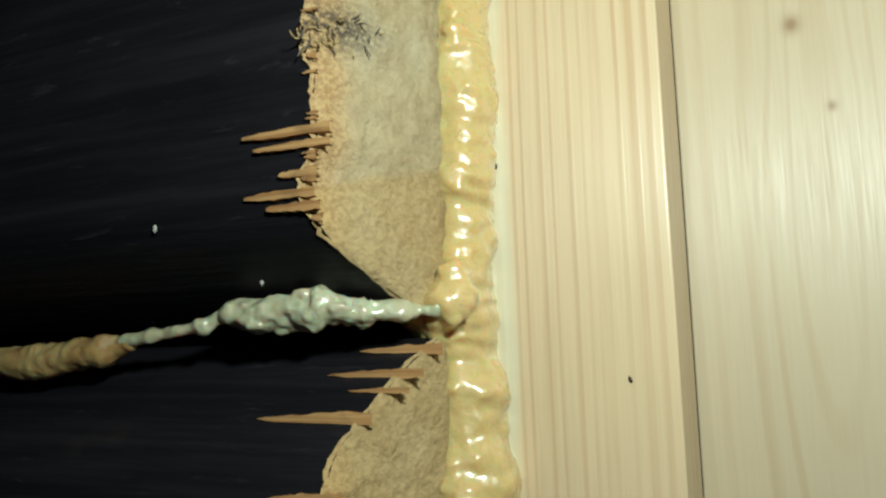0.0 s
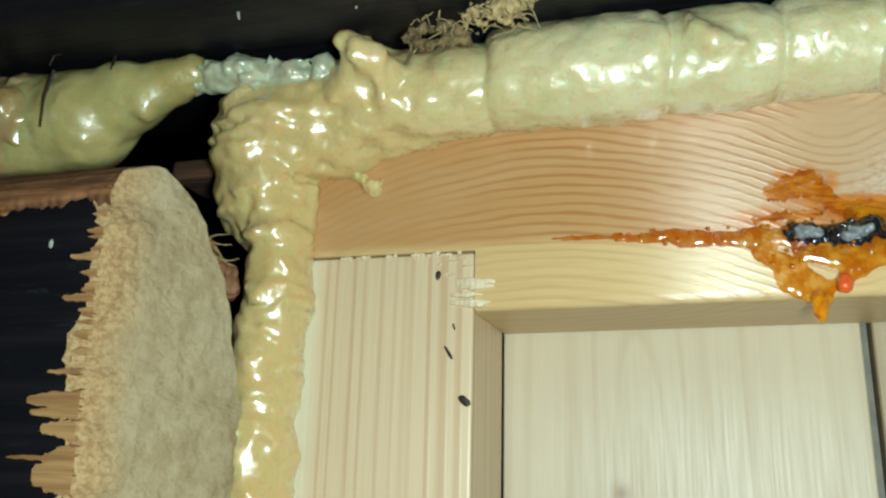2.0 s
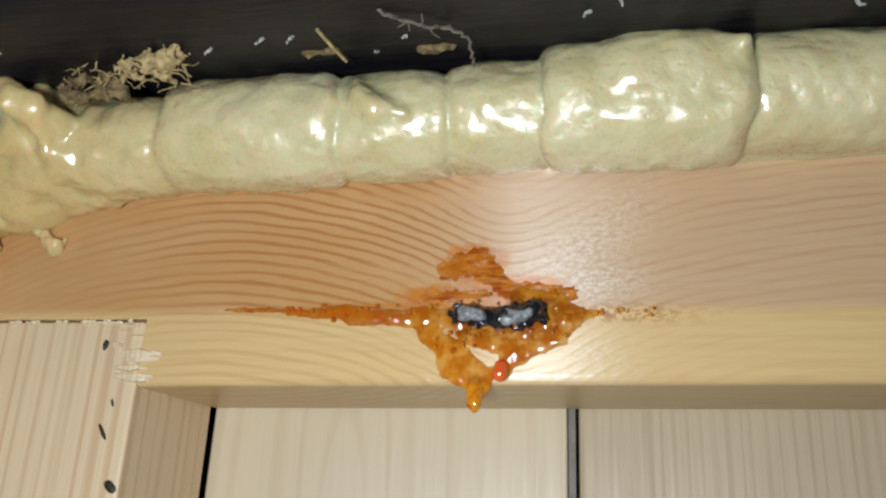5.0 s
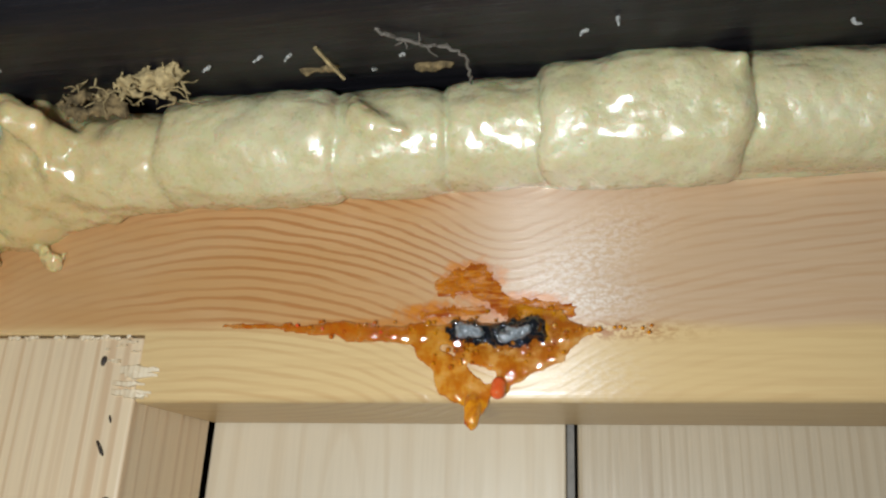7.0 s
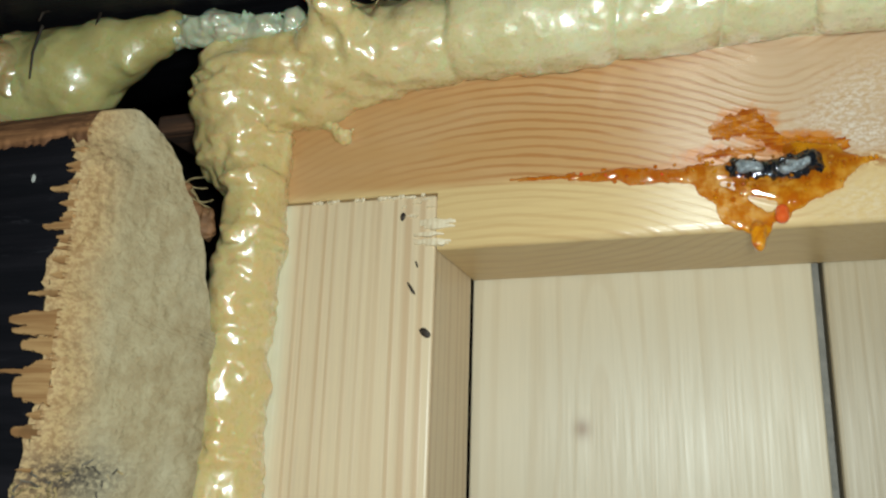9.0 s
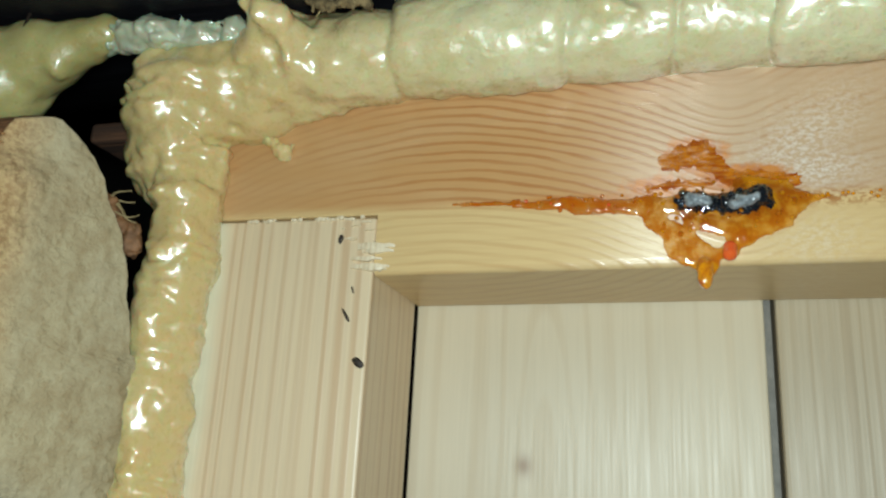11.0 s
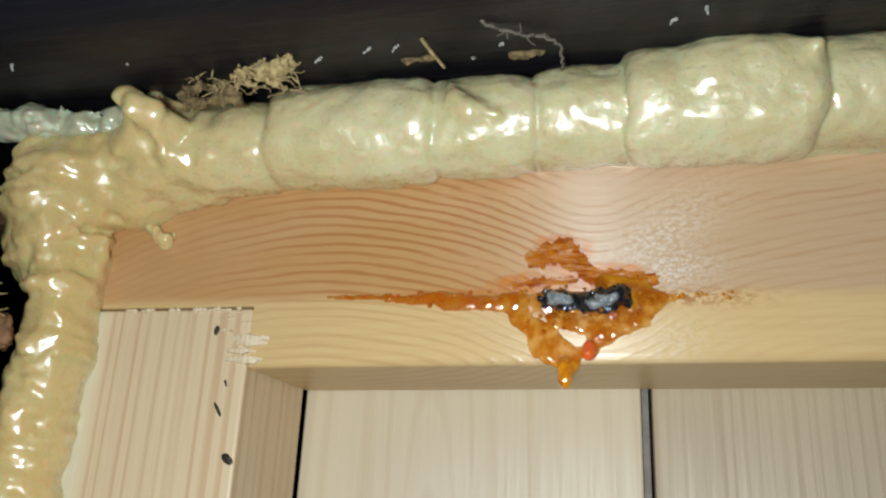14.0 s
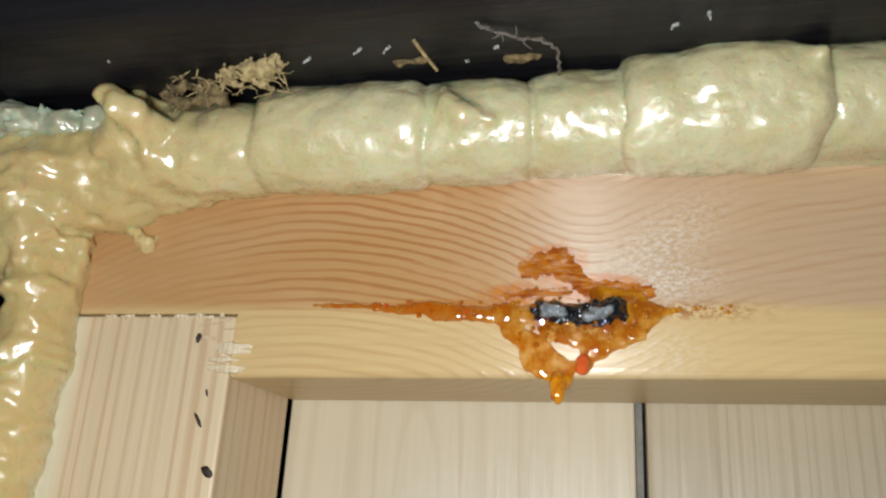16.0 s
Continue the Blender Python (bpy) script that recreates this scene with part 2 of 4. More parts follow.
def sawn_end(name):
    n = Nodes(name)
    x, y, z = n.axes()
    coarse = n.noise(n.scaled(120, 120, 120), 1.0, 5, 0.7)
    fine = n.noise(n.scaled(700, 500, 700), 1.0, 4, 0.7)
    pits = n.voronoi(n.scaled(1, 1, 1.0), 260.0)
    blot = n.noise(n.scaled(30, 30, 22), 1.0, 3)
    col = n.mix(n.band(coarse, 0.3, 0.7), (0.46, 0.385, 0.235), (0.35, 0.27, 0.15))
    col = n.mix(n.band(fine, 0.48, 0.72, 0.0, 0.5), col, (0.33, 0.23, 0.11))
    col = n.mix(n.band(blot, 0.45, 0.7, 0.0, 0.5), col, (0.54, 0.48, 0.33))
    front = n.math("ADD", y, n.math("MULTIPLY", coarse, 0.012))
    col = n.mix(n.band(front, -0.0435, -0.057, 0.0, 0.7), col, n.mix(n.band(fine, 0.42, 0.58), (0.56, 0.37, 0.16), (0.36, 0.19, 0.07)))
    low = n.math("ADD", n.math("ADD", z, n.math("MULTIPLY", y, -0.25)), n.math("MULTIPLY", coarse, 0.008))
    col = n.mix(n.band(low, 1.9005, 1.8965, 0.0, 0.6), col, n.mix(n.band(fine, 0.4, 0.6), (0.46, 0.32, 0.13), (0.34, 0.22, 0.08)))
    dirt = n.math("MULTIPLY", near(n, y, z, -0.056, 1.926, 0.013, 0.0065), n.band(fine, 0.30, 0.60))
    col = n.mix(dirt, col, (0.05, 0.04, 0.035))
    height = n.math("ADD", n.math("ADD", coarse, n.math("MULTIPLY", fine, 0.5)), n.math("MULTIPLY", pits, 0.5))
    return n.done(col, 0.85, n.bump(height, 0.8, 0.0018))


def plain(name, color, rough=0.7, grain=80.0, vary=0.3, **more):
    n = Nodes(name)
    f = n.noise(n.scaled(grain, grain, grain), 1.0, 4, 0.6)
    col = n.mix(n.band(f, 0.3, 0.7), color, tuple(c * (1 - vary) for c in color))
    return n.done(col, rough, n.bump(f, 0.3, 0.001), **more)


def resin_material(name, thin, thick):
    n = Nodes(name)
    f = n.noise(n.scaled(210, 210, 210), 1.0, 4, 0.65)
    x, y, z = n.axes()
    depth = n.band(y, -0.0006, -0.0030)
    col = n.mix(n.math("ADD", n.math("MULTIPLY", depth, 0.25), n.band(f, 0.38, 0.62, 0.0, 0.75)), thin, thick)
    col = n.mix(n.band(x, 0.088, 0.070, 0.0, 0.6), col, thick)
    heart = near(n, x, z, 0.104, 2.0200, 0.018, 0.0068)
    col = n.mix(n.math("MULTIPLY", heart, n.band(f, 0.3, 0.6, 0.35, 0.9)), col, (0.10, 0.018, 0.003))
    return n.done(col, 0.07, n.bump(f, 0.25, 0.001), Coat_Weight=1.0, Coat_Roughness=0.03,
                  Alpha=n.band(n.math("ADD", f, n.math("MULTIPLY", depth, 0.2)), 0.35, 0.65, 0.55, 0.93), IOR=1.54)


M_JAMB = pine("pine_jamb", (0.71, 0.56, 0.365), (0.50, 0.31, 0.165), 0.0052, wobble=0.0012, strength=0.55, gloss=0.34, film=-0.053, fuzz=0.16)
M_HEAD = header_pine("pine_header")
M_BOARD_A = pine("pine_board_pale", (0.62, 0.525, 0.37), (0.49, 0.36, 0.20), 0.0085, 0.0016,
                 knots=((0.0405, 1.945, 0.0028), (0.051, 1.9135, 0.0016)), strength=0.36, gloss=0.46, fuzz=0.10, heart=(0.085, 1.90, 9.0), relief=0.1)
M_BOARD_B = pine("pine_board_ribbed", (0.50, 0.41, 0.275), (0.36, 0.26, 0.145), 0.0038, 0.0012, strength=0.5, gloss=0.45, seed=4.0, fuzz=0.2, relief=0.15)
M_FOAM = foam_material("foam_cured", (0.69, 0.635, 0.40), (0.60, 0.53, 0.29), 0.26, (0.66, 0.465, 0.17))
M_FOAM_OLD = foam_material("foam_aged", (0.50, 0.38, 0.17), (0.36, 0.22, 0.085), 0.36)
M_FOAM_WHITE = foam_material("foam_pale_white", (0.56, 0.57, 0.41), (0.46, 0.46, 0.31), 0.40)
M_FOAM_PALE = foam_material("foam_pale_green", (0.57, 0.50, 0.21), (0.46, 0.39, 0.15), 0.3)
M_LOG = stained_log("stained_log")
M_END = sawn_end("sawn_end_grain")
def smear_material(name):
    n = Nodes(name)
    f = n.noise(n.scaled(130, 130, 620), 1.0, 4, 0.65)
    g = n.noise(n.scaled(420, 420, 420), 1.0, 3, 0.6)
    col = n.mix(n.band(f, 0.35, 0.65), (0.72, 0.26, 0.010), (0.30, 0.055, 0.005))
    return n.done(col, 0.22, n.bump(g, 0.3, 0.0006), Alpha=n.band(n.math("ADD", f, n.math("MULTIPLY", g, 0.5)), 0.55, 0.85, 0.15, 0.95), IOR=1.5)


def streaked(name, light, dark):
    n = Nodes(name)
    f = n.noise(n.scaled(14, 420, 420), 1.0, 4, 0.65)
    b = n.noise(n.scaled(60, 90, 90), 1.0, 3)
    col = n.mix(n.band(f, 0.36, 0.62), light, dark)
    col = n.mix(n.band(b, 0.52, 0.7, 0.0, 0.6), col, tuple(c * 0.4 for c in dark))
    return n.done(col, 0.75, n.bump(f, 0.7, 0.001))


M_TORN = streaked("torn_wood", (0.52, 0.31, 0.13), (0.33, 0.165, 0.06))
M_STREAK = streaked("torn_log_edge", (0.36, 0.17, 0.07), (0.14, 0.06, 0.025))
M_BROWN = plain("old_brown_wood", (0.30, 0.145, 0.06), 0.7, 200.0, 0.6)
M_DARKWOOD = streaked("dark_brown_wood", (0.10, 0.045, 0.022), (0.04, 0.02, 0.012))
# near-black for added sheets behind gaps: the deep shade is put into the colour
M_GAP_SHADE = plain("gap_shade", (0.012, 0.009, 0.008), 0.9)
M_RESIN = resin_material("amber_resin", (0.84, 0.36, 0.008), (0.42, 0.075, 0.004))
M_SMEAR = smear_material("resin_smear")
M_RESIN_RED = resin_material("red_resin", (0.80, 0.15, 0.03), (0.70, 0.07, 0.015))
M_CHAR = plain("black_knot", (0.012, 0.014, 0.018), 0.1, 400.0, 0.5, Coat_Weight=1.0, Coat_Roughness=0.04)
M_GREY = plain("grey_resin_crust", (0.30, 0.33, 0.35), 0.2, 900.0, 0.6, Coat_Weight=0.6)
M_PIPE = plain("white_plastic", (0.72, 0.76, 0.80), 0.35, 60.0, 0.08)
M_JUTE_DARK = plain("jute_dirty", (0.24, 0.17, 0.075), 0.9, 500.0, 0.7)
M_JUTE = plain("jute_fibre", (0.50, 0.38, 0.18), 0.85, 500.0, 0.5)
M_HAIR = plain("dusty_thread", (0.15, 0.13, 0.105), 0.8)
M_FLECK = plain("pale_fleck", (0.44, 0.44, 0.41), 0.6)
M_MARK = plain("dark_bark_fleck", (0.035, 0.022, 0.014), 0.6, 600.0, 0.5)
M_TORN_PALE = pine("torn_pale_fibre", (0.72, 0.60, 0.41), (0.60, 0.45, 0.27), 0.0016, 0.001, gloss=0.5)
# tongue colour is a dark grey that carries the shade of the joint
M_TONGUE = plain("shaded_tongue", (0.22, 0.20, 0.17), 0.6, 300.0, 0.3)
M_ROOM = plain("room_boards", (0.16, 0.11, 0.075), 0.8, 6.0, 0.4)


# ---- building helpers ----
def mesh_object(name, verts, faces, material, parent=None, label="", smooth=True):
    me = bpy.data.meshes.new(name)
    me.from_pydata([tuple(v) for v in verts], [], faces)
    me.materials.append(material)
    me.update()
    if smooth:
        me.polygons.foreach_set("use_smooth", [True] * len(me.polygons))
    ob = new(name, me)
    if parent is not None:
        ob.parent = parent
    if label:
        tagged(ob, label)
    return ob


def part(name, bm, material, parent=None, label="", smooth=False):
    me = bpy.data.meshes.new(name)
    bmesh.ops.recalc_face_normals(bm, faces=bm.faces)
    bm.to_mesh(me)
    bm.free()
    me.materials.append(material)
    if smooth:
        me.polygons.foreach_set("use_smooth", [True] * len(me.polygons))
    ob = new(name, me)
    if parent is not None:
        ob.parent = parent
    if label:
        tagged(ob, label)
    return ob


def box(x0, x1, y0, y1, z0, z1, bevel=0.0, segments=2):
    bm = bmesh.new()
    bmesh.ops.create_cube(bm, size=1.0)
    for v in bm.verts:
        v.co = ((x0 + x1) / 2 + v.co.x * (x1 - x0), (y0 + y1) / 2 + v.co.y * (y1 - y0), (z0 + z1) / 2 + v.co.z * (z1 - z0))
    if bevel:
        bmesh.ops.bevel(bm, geom=bm.edges[:], offset=bevel, segments=segments, affect="EDGES", profile=0.5)
    return bm


LATTICE = np.random.RandomState(5).rand(48, 48, 48).astype(np.float32)


def value_noise(p, size):
    """Smooth lattice noise, -1 to 1, for points p (n, 3); size: metres per lump."""
    q = p / size + 17.3
    i = np.floor(q).astype(np.int64)
    f = (q - i).astype(np.float32)
    f = f * f * (3 - 2 * f)
    out = np.zeros(len(p), np.float32)
    for dx in (0, 1):
        for dy in (0, 1):
            for dz in (0, 1):
                w = (f[:, 0] if dx else 1 - f[:, 0]) * (f[:, 1] if dy else 1 - f[:, 1]) * (f[:, 2] if dz else 1 - f[:, 2])
                out += w * LATTICE[(i[:, 0] + dx) % 48, (i[:, 1] + dy) % 48, (i[:, 2] + dz) % 48]
    return out * 2 - 1


def capsule(p, a, b, ra, rb):
    """Distance from points to a tapered capsule."""
    a, b = np.array(a), np.array(b)
    d = b - a
    t = np.clip(((p - a) @ d) / max(d @ d, 1e-12), 0, 1)
    return np.linalg.norm(p - a - t[:, None] * d, axis=1) - (ra + (rb - ra) * t)


def blend(a, b, k):
    h = np.clip(0.5 + 0.5 * (b - a) / k, 0, 1)
    return b + (a - b) * h - k * h * (1 - h)


def capsules(rows, k):
    def distance(p):
        d = None
        for a, b, ra, rb in rows:
            c = capsule(p, a, b, ra, rb)
            d = c if d is None else blend(d, c, k)
        return d
    return distance


def skin(name, distance, low, high, step, material, parent=None, label="", rough=None):
    """A closed smooth mesh where distance(p) is 0 (surface nets)."""
    size = [int(round((h - l) / step)) + 1 for l, h in zip(low, high)]
    g = np.stack(np.meshgrid(*[l + step * np.arange(m) for l, m in zip(low, size)], indexing="ij"), -1).reshape(-1, 3)
    f = distance(g).astype(np.float32)
    if rough is not None:
        close = np.abs(f) < 0.008
        f[close] += rough(g[close])
    f = f.reshape(size)
    cells = [m - 1 for m in size]
    acc, cnt = np.zeros((*cells, 3), np.float32), np.zeros(cells, np.float32)
    corner = [(i, j, k) for i in (0, 1) for j in (0, 1) for k in (0, 1)]
    view = {c: f[c[0]:c[0] + cells[0], c[1]:c[1] + cells[1], c[2]:c[2] + cells[2]] for c in corner}
    for c in corner:
        for axis in range(3):
            if c[axis] == 0:
                e = tuple(1 if q == axis else c[q] for q in range(3))
                cross = (view[c] < 0) != (view[e] < 0)
                t = np.where(cross, view[c] / np.where(cross, view[c] - view[e], 1), 0)
                for q in range(3):
                    acc[..., q] += np.where(cross, (t if q == axis else c[q]), 0)
                cnt += cross
    used = cnt > 0
    index = np.full(cells, -1, np.int64)
    index[used] = np.arange(used.sum())
    base = np.stack(np.nonzero(used), -1)
    verts = np.array(low) + step * (base + acc[used] / cnt[used][:, None])
    quads = []
    for axis in range(3):
        u, v = (axis + 1) % 3, (axis + 2) % 3
        a = np.take(f, range(size[axis] - 1), axis) < 0
        b = np.take(f, range(1, size[axis]), axis) < 0
        for sign, which in ((0, a & ~b), (1, ~a & b)):
            at = np.stack(np.nonzero(which), -1)
            at = at[(at[:, u] > 0) & (at[:, v] > 0) & (at[:, u] < cells[u]) & (at[:, v] < cells[v])]
            ring = []
            for du, dv in ((0, 0), (1, 0), (1, 1), (0, 1)):
                c = at.copy()
                c[:, u] -= du
                c[:, v] -= dv
                ring.append(index[c[:, 0], c[:, 1], c[:, 2]])
            q = np.stack(ring, -1)
            quads.append(q[:, ::-1] if sign else q)
    quads = np.concatenate(quads)
    quads = quads[(quads >= 0).all(1)]
    me = bpy.data.meshes.new(name)
    me.vertices.add(len(verts)), me.loops.add(quads.size), me.polygons.add(len(quads))
    me.vertices.foreach_set("co", verts.astype(np.float32).ravel())
    me.loops.foreach_set("vertex_index", quads.astype(np.int32).ravel())
    me.polygons.foreach_set("loop_start", np.arange(0, quads.size, 4, dtype=np.int32))
    me.polygons.foreach_set("use_smooth", np.ones(len(quads), bool))
    me.materials.append(material)
    me.update(calc_edges=True)
    ob = new(name, me)
    if parent is not None:
        ob.parent = parent
    if label:
        tagged(ob, label)
    return ob


def lumps(amount, size, fine=0.35):
    return lambda p: -(value_noise(p, size) * amount + value_noise(p + 3.1, size * 0.42) * amount * fine * 1.6
                       + value_noise(p + 7.7, size * 0.18) * amount * fine * 0.6)


# ---- room shell ----
tagged(part("floor", box(-1.6, 1.9, -2.3, 0.3, -0.1, 0.0), M_ROOM), "plain brown wooden floor of the dark room", kind="structure")
tagged(part("ceiling", box(-1.6, 1.9, -2.3, 0.3, 2.75, 2.85), M_ROOM), "plain brown boarded ceiling of the dark room", kind="structure")
tagged(part("wall_back", box(-1.6, 1.9, -2.4, -2.3, 0, 2.75), M_ROOM), "plain dark wooden wall behind", kind="structure")
tagged(part("wall_left", box(-1.7, -1.6, -2.3, 0.3, 0, 2.75), M_ROOM), "plain dark wooden side wall", kind="structure")
tagged(part("wall_right", box(1.9, 2.0, -2.3, 0.3, 0, 2.75), M_ROOM), "plain dark wooden side wall", kind="structure")
tagged(part("wall_rear", box(-1.6, 1.9, 0.3, 0.4, 0, 2.75), M_GAP_SHADE), "plain closing wall behind the logs, gap shade in its colour", kind="structure")
tagged(part("wall_front", box(0.77, 1.9, -0.06, 0.12, 0, 2.07), M_LOG), "black stained timber wall beside the door", kind="structure")


# ---- log wall ----
def wavy(z, k):
    return 0.0022 * math.sin(z * 120 + k) + 0.0010 * math.sin(z * 310 + 2 * k)


def log_thing(z0, z1, front, back, label, k=0.0, rows=70):
    """A squared-off stained log that ends in a rough saw cut; front(z), back(z): its section."""
    zs = [z0 + (z1 - z0) * i / rows for i in range(rows + 1)]

    def end_x(y, z):
        return -0.085 + (max(-0.066, min(y, -0.022)) + 0.063) * 0.42 + wavy(z, k) * max(0.0, min(1.0, (-0.045 - y) / 0.018))
    ring = [(front(z), z) for z in zs] + [(back(z), z) for z in reversed(zs)]
    stations = [0.0, 0.01, 0.03, 0.06, 0.1, 0.16, 0.25, 0.4, 0.8, 1.5]
    verts, faces, m = [], [], len(ring)
    for s in stations:
        for y, z in ring:
            dy = 0.0012 * noise.noise(Vector((s * 9, y * 30, z * 40 + k))) if s else 0.0
            verts.append((end_x(y, z) - s, y + dy, z))
    for i in range(len(stations) - 1):
        for j in range(m):
            faces.append((i * m + j, i * m + (j + 1) % m, (i + 1) * m + (j + 1) % m, (i + 1) * m + j))
    body = mesh_object("log", verts, faces, M_LOG)
    tagged(body, label, "log", "logs of the wall")
    # rough saw-cut face
    cols = 60
    verts, faces = [], []
    fine = rows * 2
    for i in range(fine + 1):
        z = z0 + (z1 - z0) * i / fine
        f, b = front(z), min(back(z), 0.03)
        for j in range(cols + 1):
            u = j / cols
            y = f + (b - f) * u
            e = end_x(y, z)
            lift = 0.0009 * noise.noise(Vector((y * 110, z * 110, k))) + 0.0006 * noise.noise(Vector((y * 420, z * 420, k + 5)))
            if j == 0:
                e -= 0.002 + 0.003 * abs(noise.noise(Vector((z * 330, k, 2.0))))
                y -= 0.0008
            verts.append((e + 0.0012 + lift, y, z))
    for i in range(fine):
        for j in range(cols):
            a = i * (cols + 1) + j
            faces.append((a, a + 1, a + cols + 2, a + cols + 1))
    mesh_object("cut_end", verts, faces, M_END, body, "rough pale chainsaw-cut end grain")
    return body


def smooth01(v):
    v = max(0.0, min(1.0, v))
    return v * v * (3 - 2 * v)


def mid_front(z):
    low = max(0.0, 1 - (z - 1.845) / 0.030)
    return float(np.interp(z, (2.012, 2.021, 2.0255, 2.0295, 2.0320, 2.0336), (-0.0655, -0.0650, -0.0636, -0.0605, -0.0560, -0.0525))) + 0.036 * low ** 1.6


def mid_back(z):
    return float(np.interp(z, (1.845, 1.955, 1.97, 1.994, 2.0075, 2.018, 2.026, 2.0305, 2.0336), (0.08, 0.08, -0.0215, -0.0255, -0.031, -0.036, -0.041, -0.0455, -0.0505)))


def low_front(z):
    low = max(0.0, 1 - (z - 1.641) / 0.034)
    top = max(0.0, (z - 1.782) / 0.055)
    return -0.064 + 0.042 * low ** 2.0 + 0.042 * top ** 2.0


log_mid = log_thing(1.845, 2.0336, mid_front, mid_back, "black stained log with a rough pale sawn end", 0.0)
log_low = log_thing(1.641, 1.837, low_front, lambda z: 0.08, "black stained log sawn off beside the door frame", 1.7)
for i in range(1, 9):
    copy_thing(log_low, pose(0, 0, -0.198 * i))


def splinter(log, x0, x1, z, w, y, tip=0.25, lift=0.0):
    """A torn sliver on the stained face, wide at the cut and ragged at its tip."""
    r = random.Random(int(z * 1e5))
    verts, faces, steps = [], [], 14
    for i in range(steps + 1):
        u = i / steps
        half = w / 2 * (tip + (1 - tip) * min(1, u * 1.6) ** 0.8) * r.uniform(0.72, 1.1)
        half *= 1.0 if i else 0.6
        zc = z + r.uniform(-0.00012, 0.00012) + lift * (1 - u)
        x = x0 + (x1 - x0) * u
        for dz, dy in ((-half, 0.001), (-half * 0.92, -0.0007), (half * 0.92, -0.0009), (half, 0.001)):
            verts.append((x, y + dy, zc + dz))
    for i in range(steps):
        for j in range(3):
            a = i * 4 + j
            faces.append((a, a + 1, a + 5, a + 4))
    faces.append((0, 1, 2, 3))
    mesh_object("splinter", verts, faces, M_TORN, log, "torn orange-brown wood splinter", smooth=False)


for row in ((-0.0990, -0.083, 1.9670, 0.0052), (-0.0975, -0.083, 1.9640, 0.0036), (-0.0940, -0.082, 1.9490, 0.0100), (-0.0915, -0.082, 1.9525, 0.0075), (-0.0935, -0.083, 1.9600, 0.005),
            (-0.1025, -0.084, 1.9530, 0.0016), (-0.094, -0.084, 1.974, 0.0016), (-0.092, -0.085, 1.9375, 0.004),
            (-0.108, -0.079, 1.8935, 0.0030), (-0.104, -0.079, 1.8895, 0.0024), (-0.0955, -0.083, 1.8815, 0.0028),
            (-0.107, -0.084, 1.876, 0.0030), (-0.100, -0.083, 1.8725, 0.0030), (-0.093, -0.084, 1.993, 0.0025), (-0.0925, -0.085, 2.004, 0.002)):
    splinter(log_mid, row[0], row[1], row[2], row[3], mid_front(row[2]) - 0.0005, 0.45)
edge_rnd = random.Random(77)
for i in range(36):
    z = edge_rnd.uniform(1.868, 2.024)
    splinter(log_mid, -0.0865 - edge_rnd.uniform(0.0, 0.0022), -0.0835, z, edge_rnd.uniform(0.0008, 0.0026), mid_front(z) - 0.0003, 0.2)
for row in ((-0.092, -0.064, 1.8335, 0.0035), (-0.098, -0.066, 1.8265, 0.003), (-0.088, -0.068, 1.822, 0.0018),
            (-0.114, -0.076, 1.8145, 0.0042), (-0.102, -0.078, 1.7945, 0.005), (-0.100, -0.080, 1.785, 0.003)):
    splinter(log_low, row[0], row[1], row[2], row[3], low_front(row[2]) - 0.0005, 0.12)

# torn brown top edge of the middle log
cols, rows = 90, 9
verts, faces = [], []
for i in range(cols + 1):
    x = -0.1535 + 0.0705 * i / cols
    foot = 2.0185 + 0.0028 * noise.noise(Vector((x * 70, 4, 1))) + 0.0022 * noise.noise(Vector((x * 420, 2, 1)))
    for j in range(rows + 1):
        z = foot + (2.0336 - foot) * j / rows
        rag = 0.0007 * noise.noise(Vector((x * 60, z * 900, 3)))
        verts.append((x, mid_front(z) - (0.0004 if j == 0 else 0.0014) - rag, z))
for i in range(cols):
    for j in range(rows):
        a = i * (rows + 1) + j
        faces.append((a, a + rows + 1, a + rows + 2, a + 1))
mesh_object("torn_edge", verts, faces, M_STREAK, log_mid, "splintered brown top edge of the log")

# upper log over the door head
section = [(0.10, 2.096), (0.0, 2.090), (-0.020, 2.0855), (-0.030, 2.0825), (-0.040, 2.0802), (-0.058, 2.0780), (-0.067, 2.0775), (-0.072, 2.0790), (-0.079, 2.083),
           (-0.087, 2.092), (-0.093, 2.105), (-0.097, 2.13), (-0.098, 2.17), (-0.095, 2.22), (-0.085, 2.26), (-0.06, 2.29), (0.10, 2.30)]
verts, faces = [], []
xs = [-1.59 + 0.02 * i for i in range(174)]
for x in xs:
    for y, z in section:
        n1 = 0.0016 * noise.noise(Vector((x * 12, y * 40, z * 40))) + 0.0006 * noise.noise(Vector((x * 90, y * 90, z * 90)))
        verts.append((x, y + n1, z + n1))
m = len(section)
for i in range(len(xs) - 1):
    for j in range(m):
        faces.append((i * m + j, (i + 1) * m + j, (i + 1) * m + (j + 1) % m, i * m + (j + 1) % m))
faces += [tuple(range(m)), tuple(reversed(range((len(xs) - 1) * m, len(xs) * m)))]
log_top = tagged(mesh_object("log", verts, faces, M_LOG), "black stained log running over the door head", "log", "logs of the wall")
log_high = copy_thing(log_top, pose(0, 0, 0.225))

# log of the adjoining wall, end-on to the left corner
bm = bmesh.new()
bmesh.ops.create_cone(bm, cap_ends=True, segments=72, radius1=0.13, radius2=0.13, depth=1.6, matrix=pose(-0.332, -0.83, 2.09, 90, 0, 0))
tagged(part("log", bm, M_LOG, smooth=True), "black stained round log of the adjoining wall", "log", "logs of the wall")

# brown broken wood in the cavity at the corner
bm = box(-0.112, -0.084, -0.004, 0.03, 2.049, 2.0565, 0.0015)
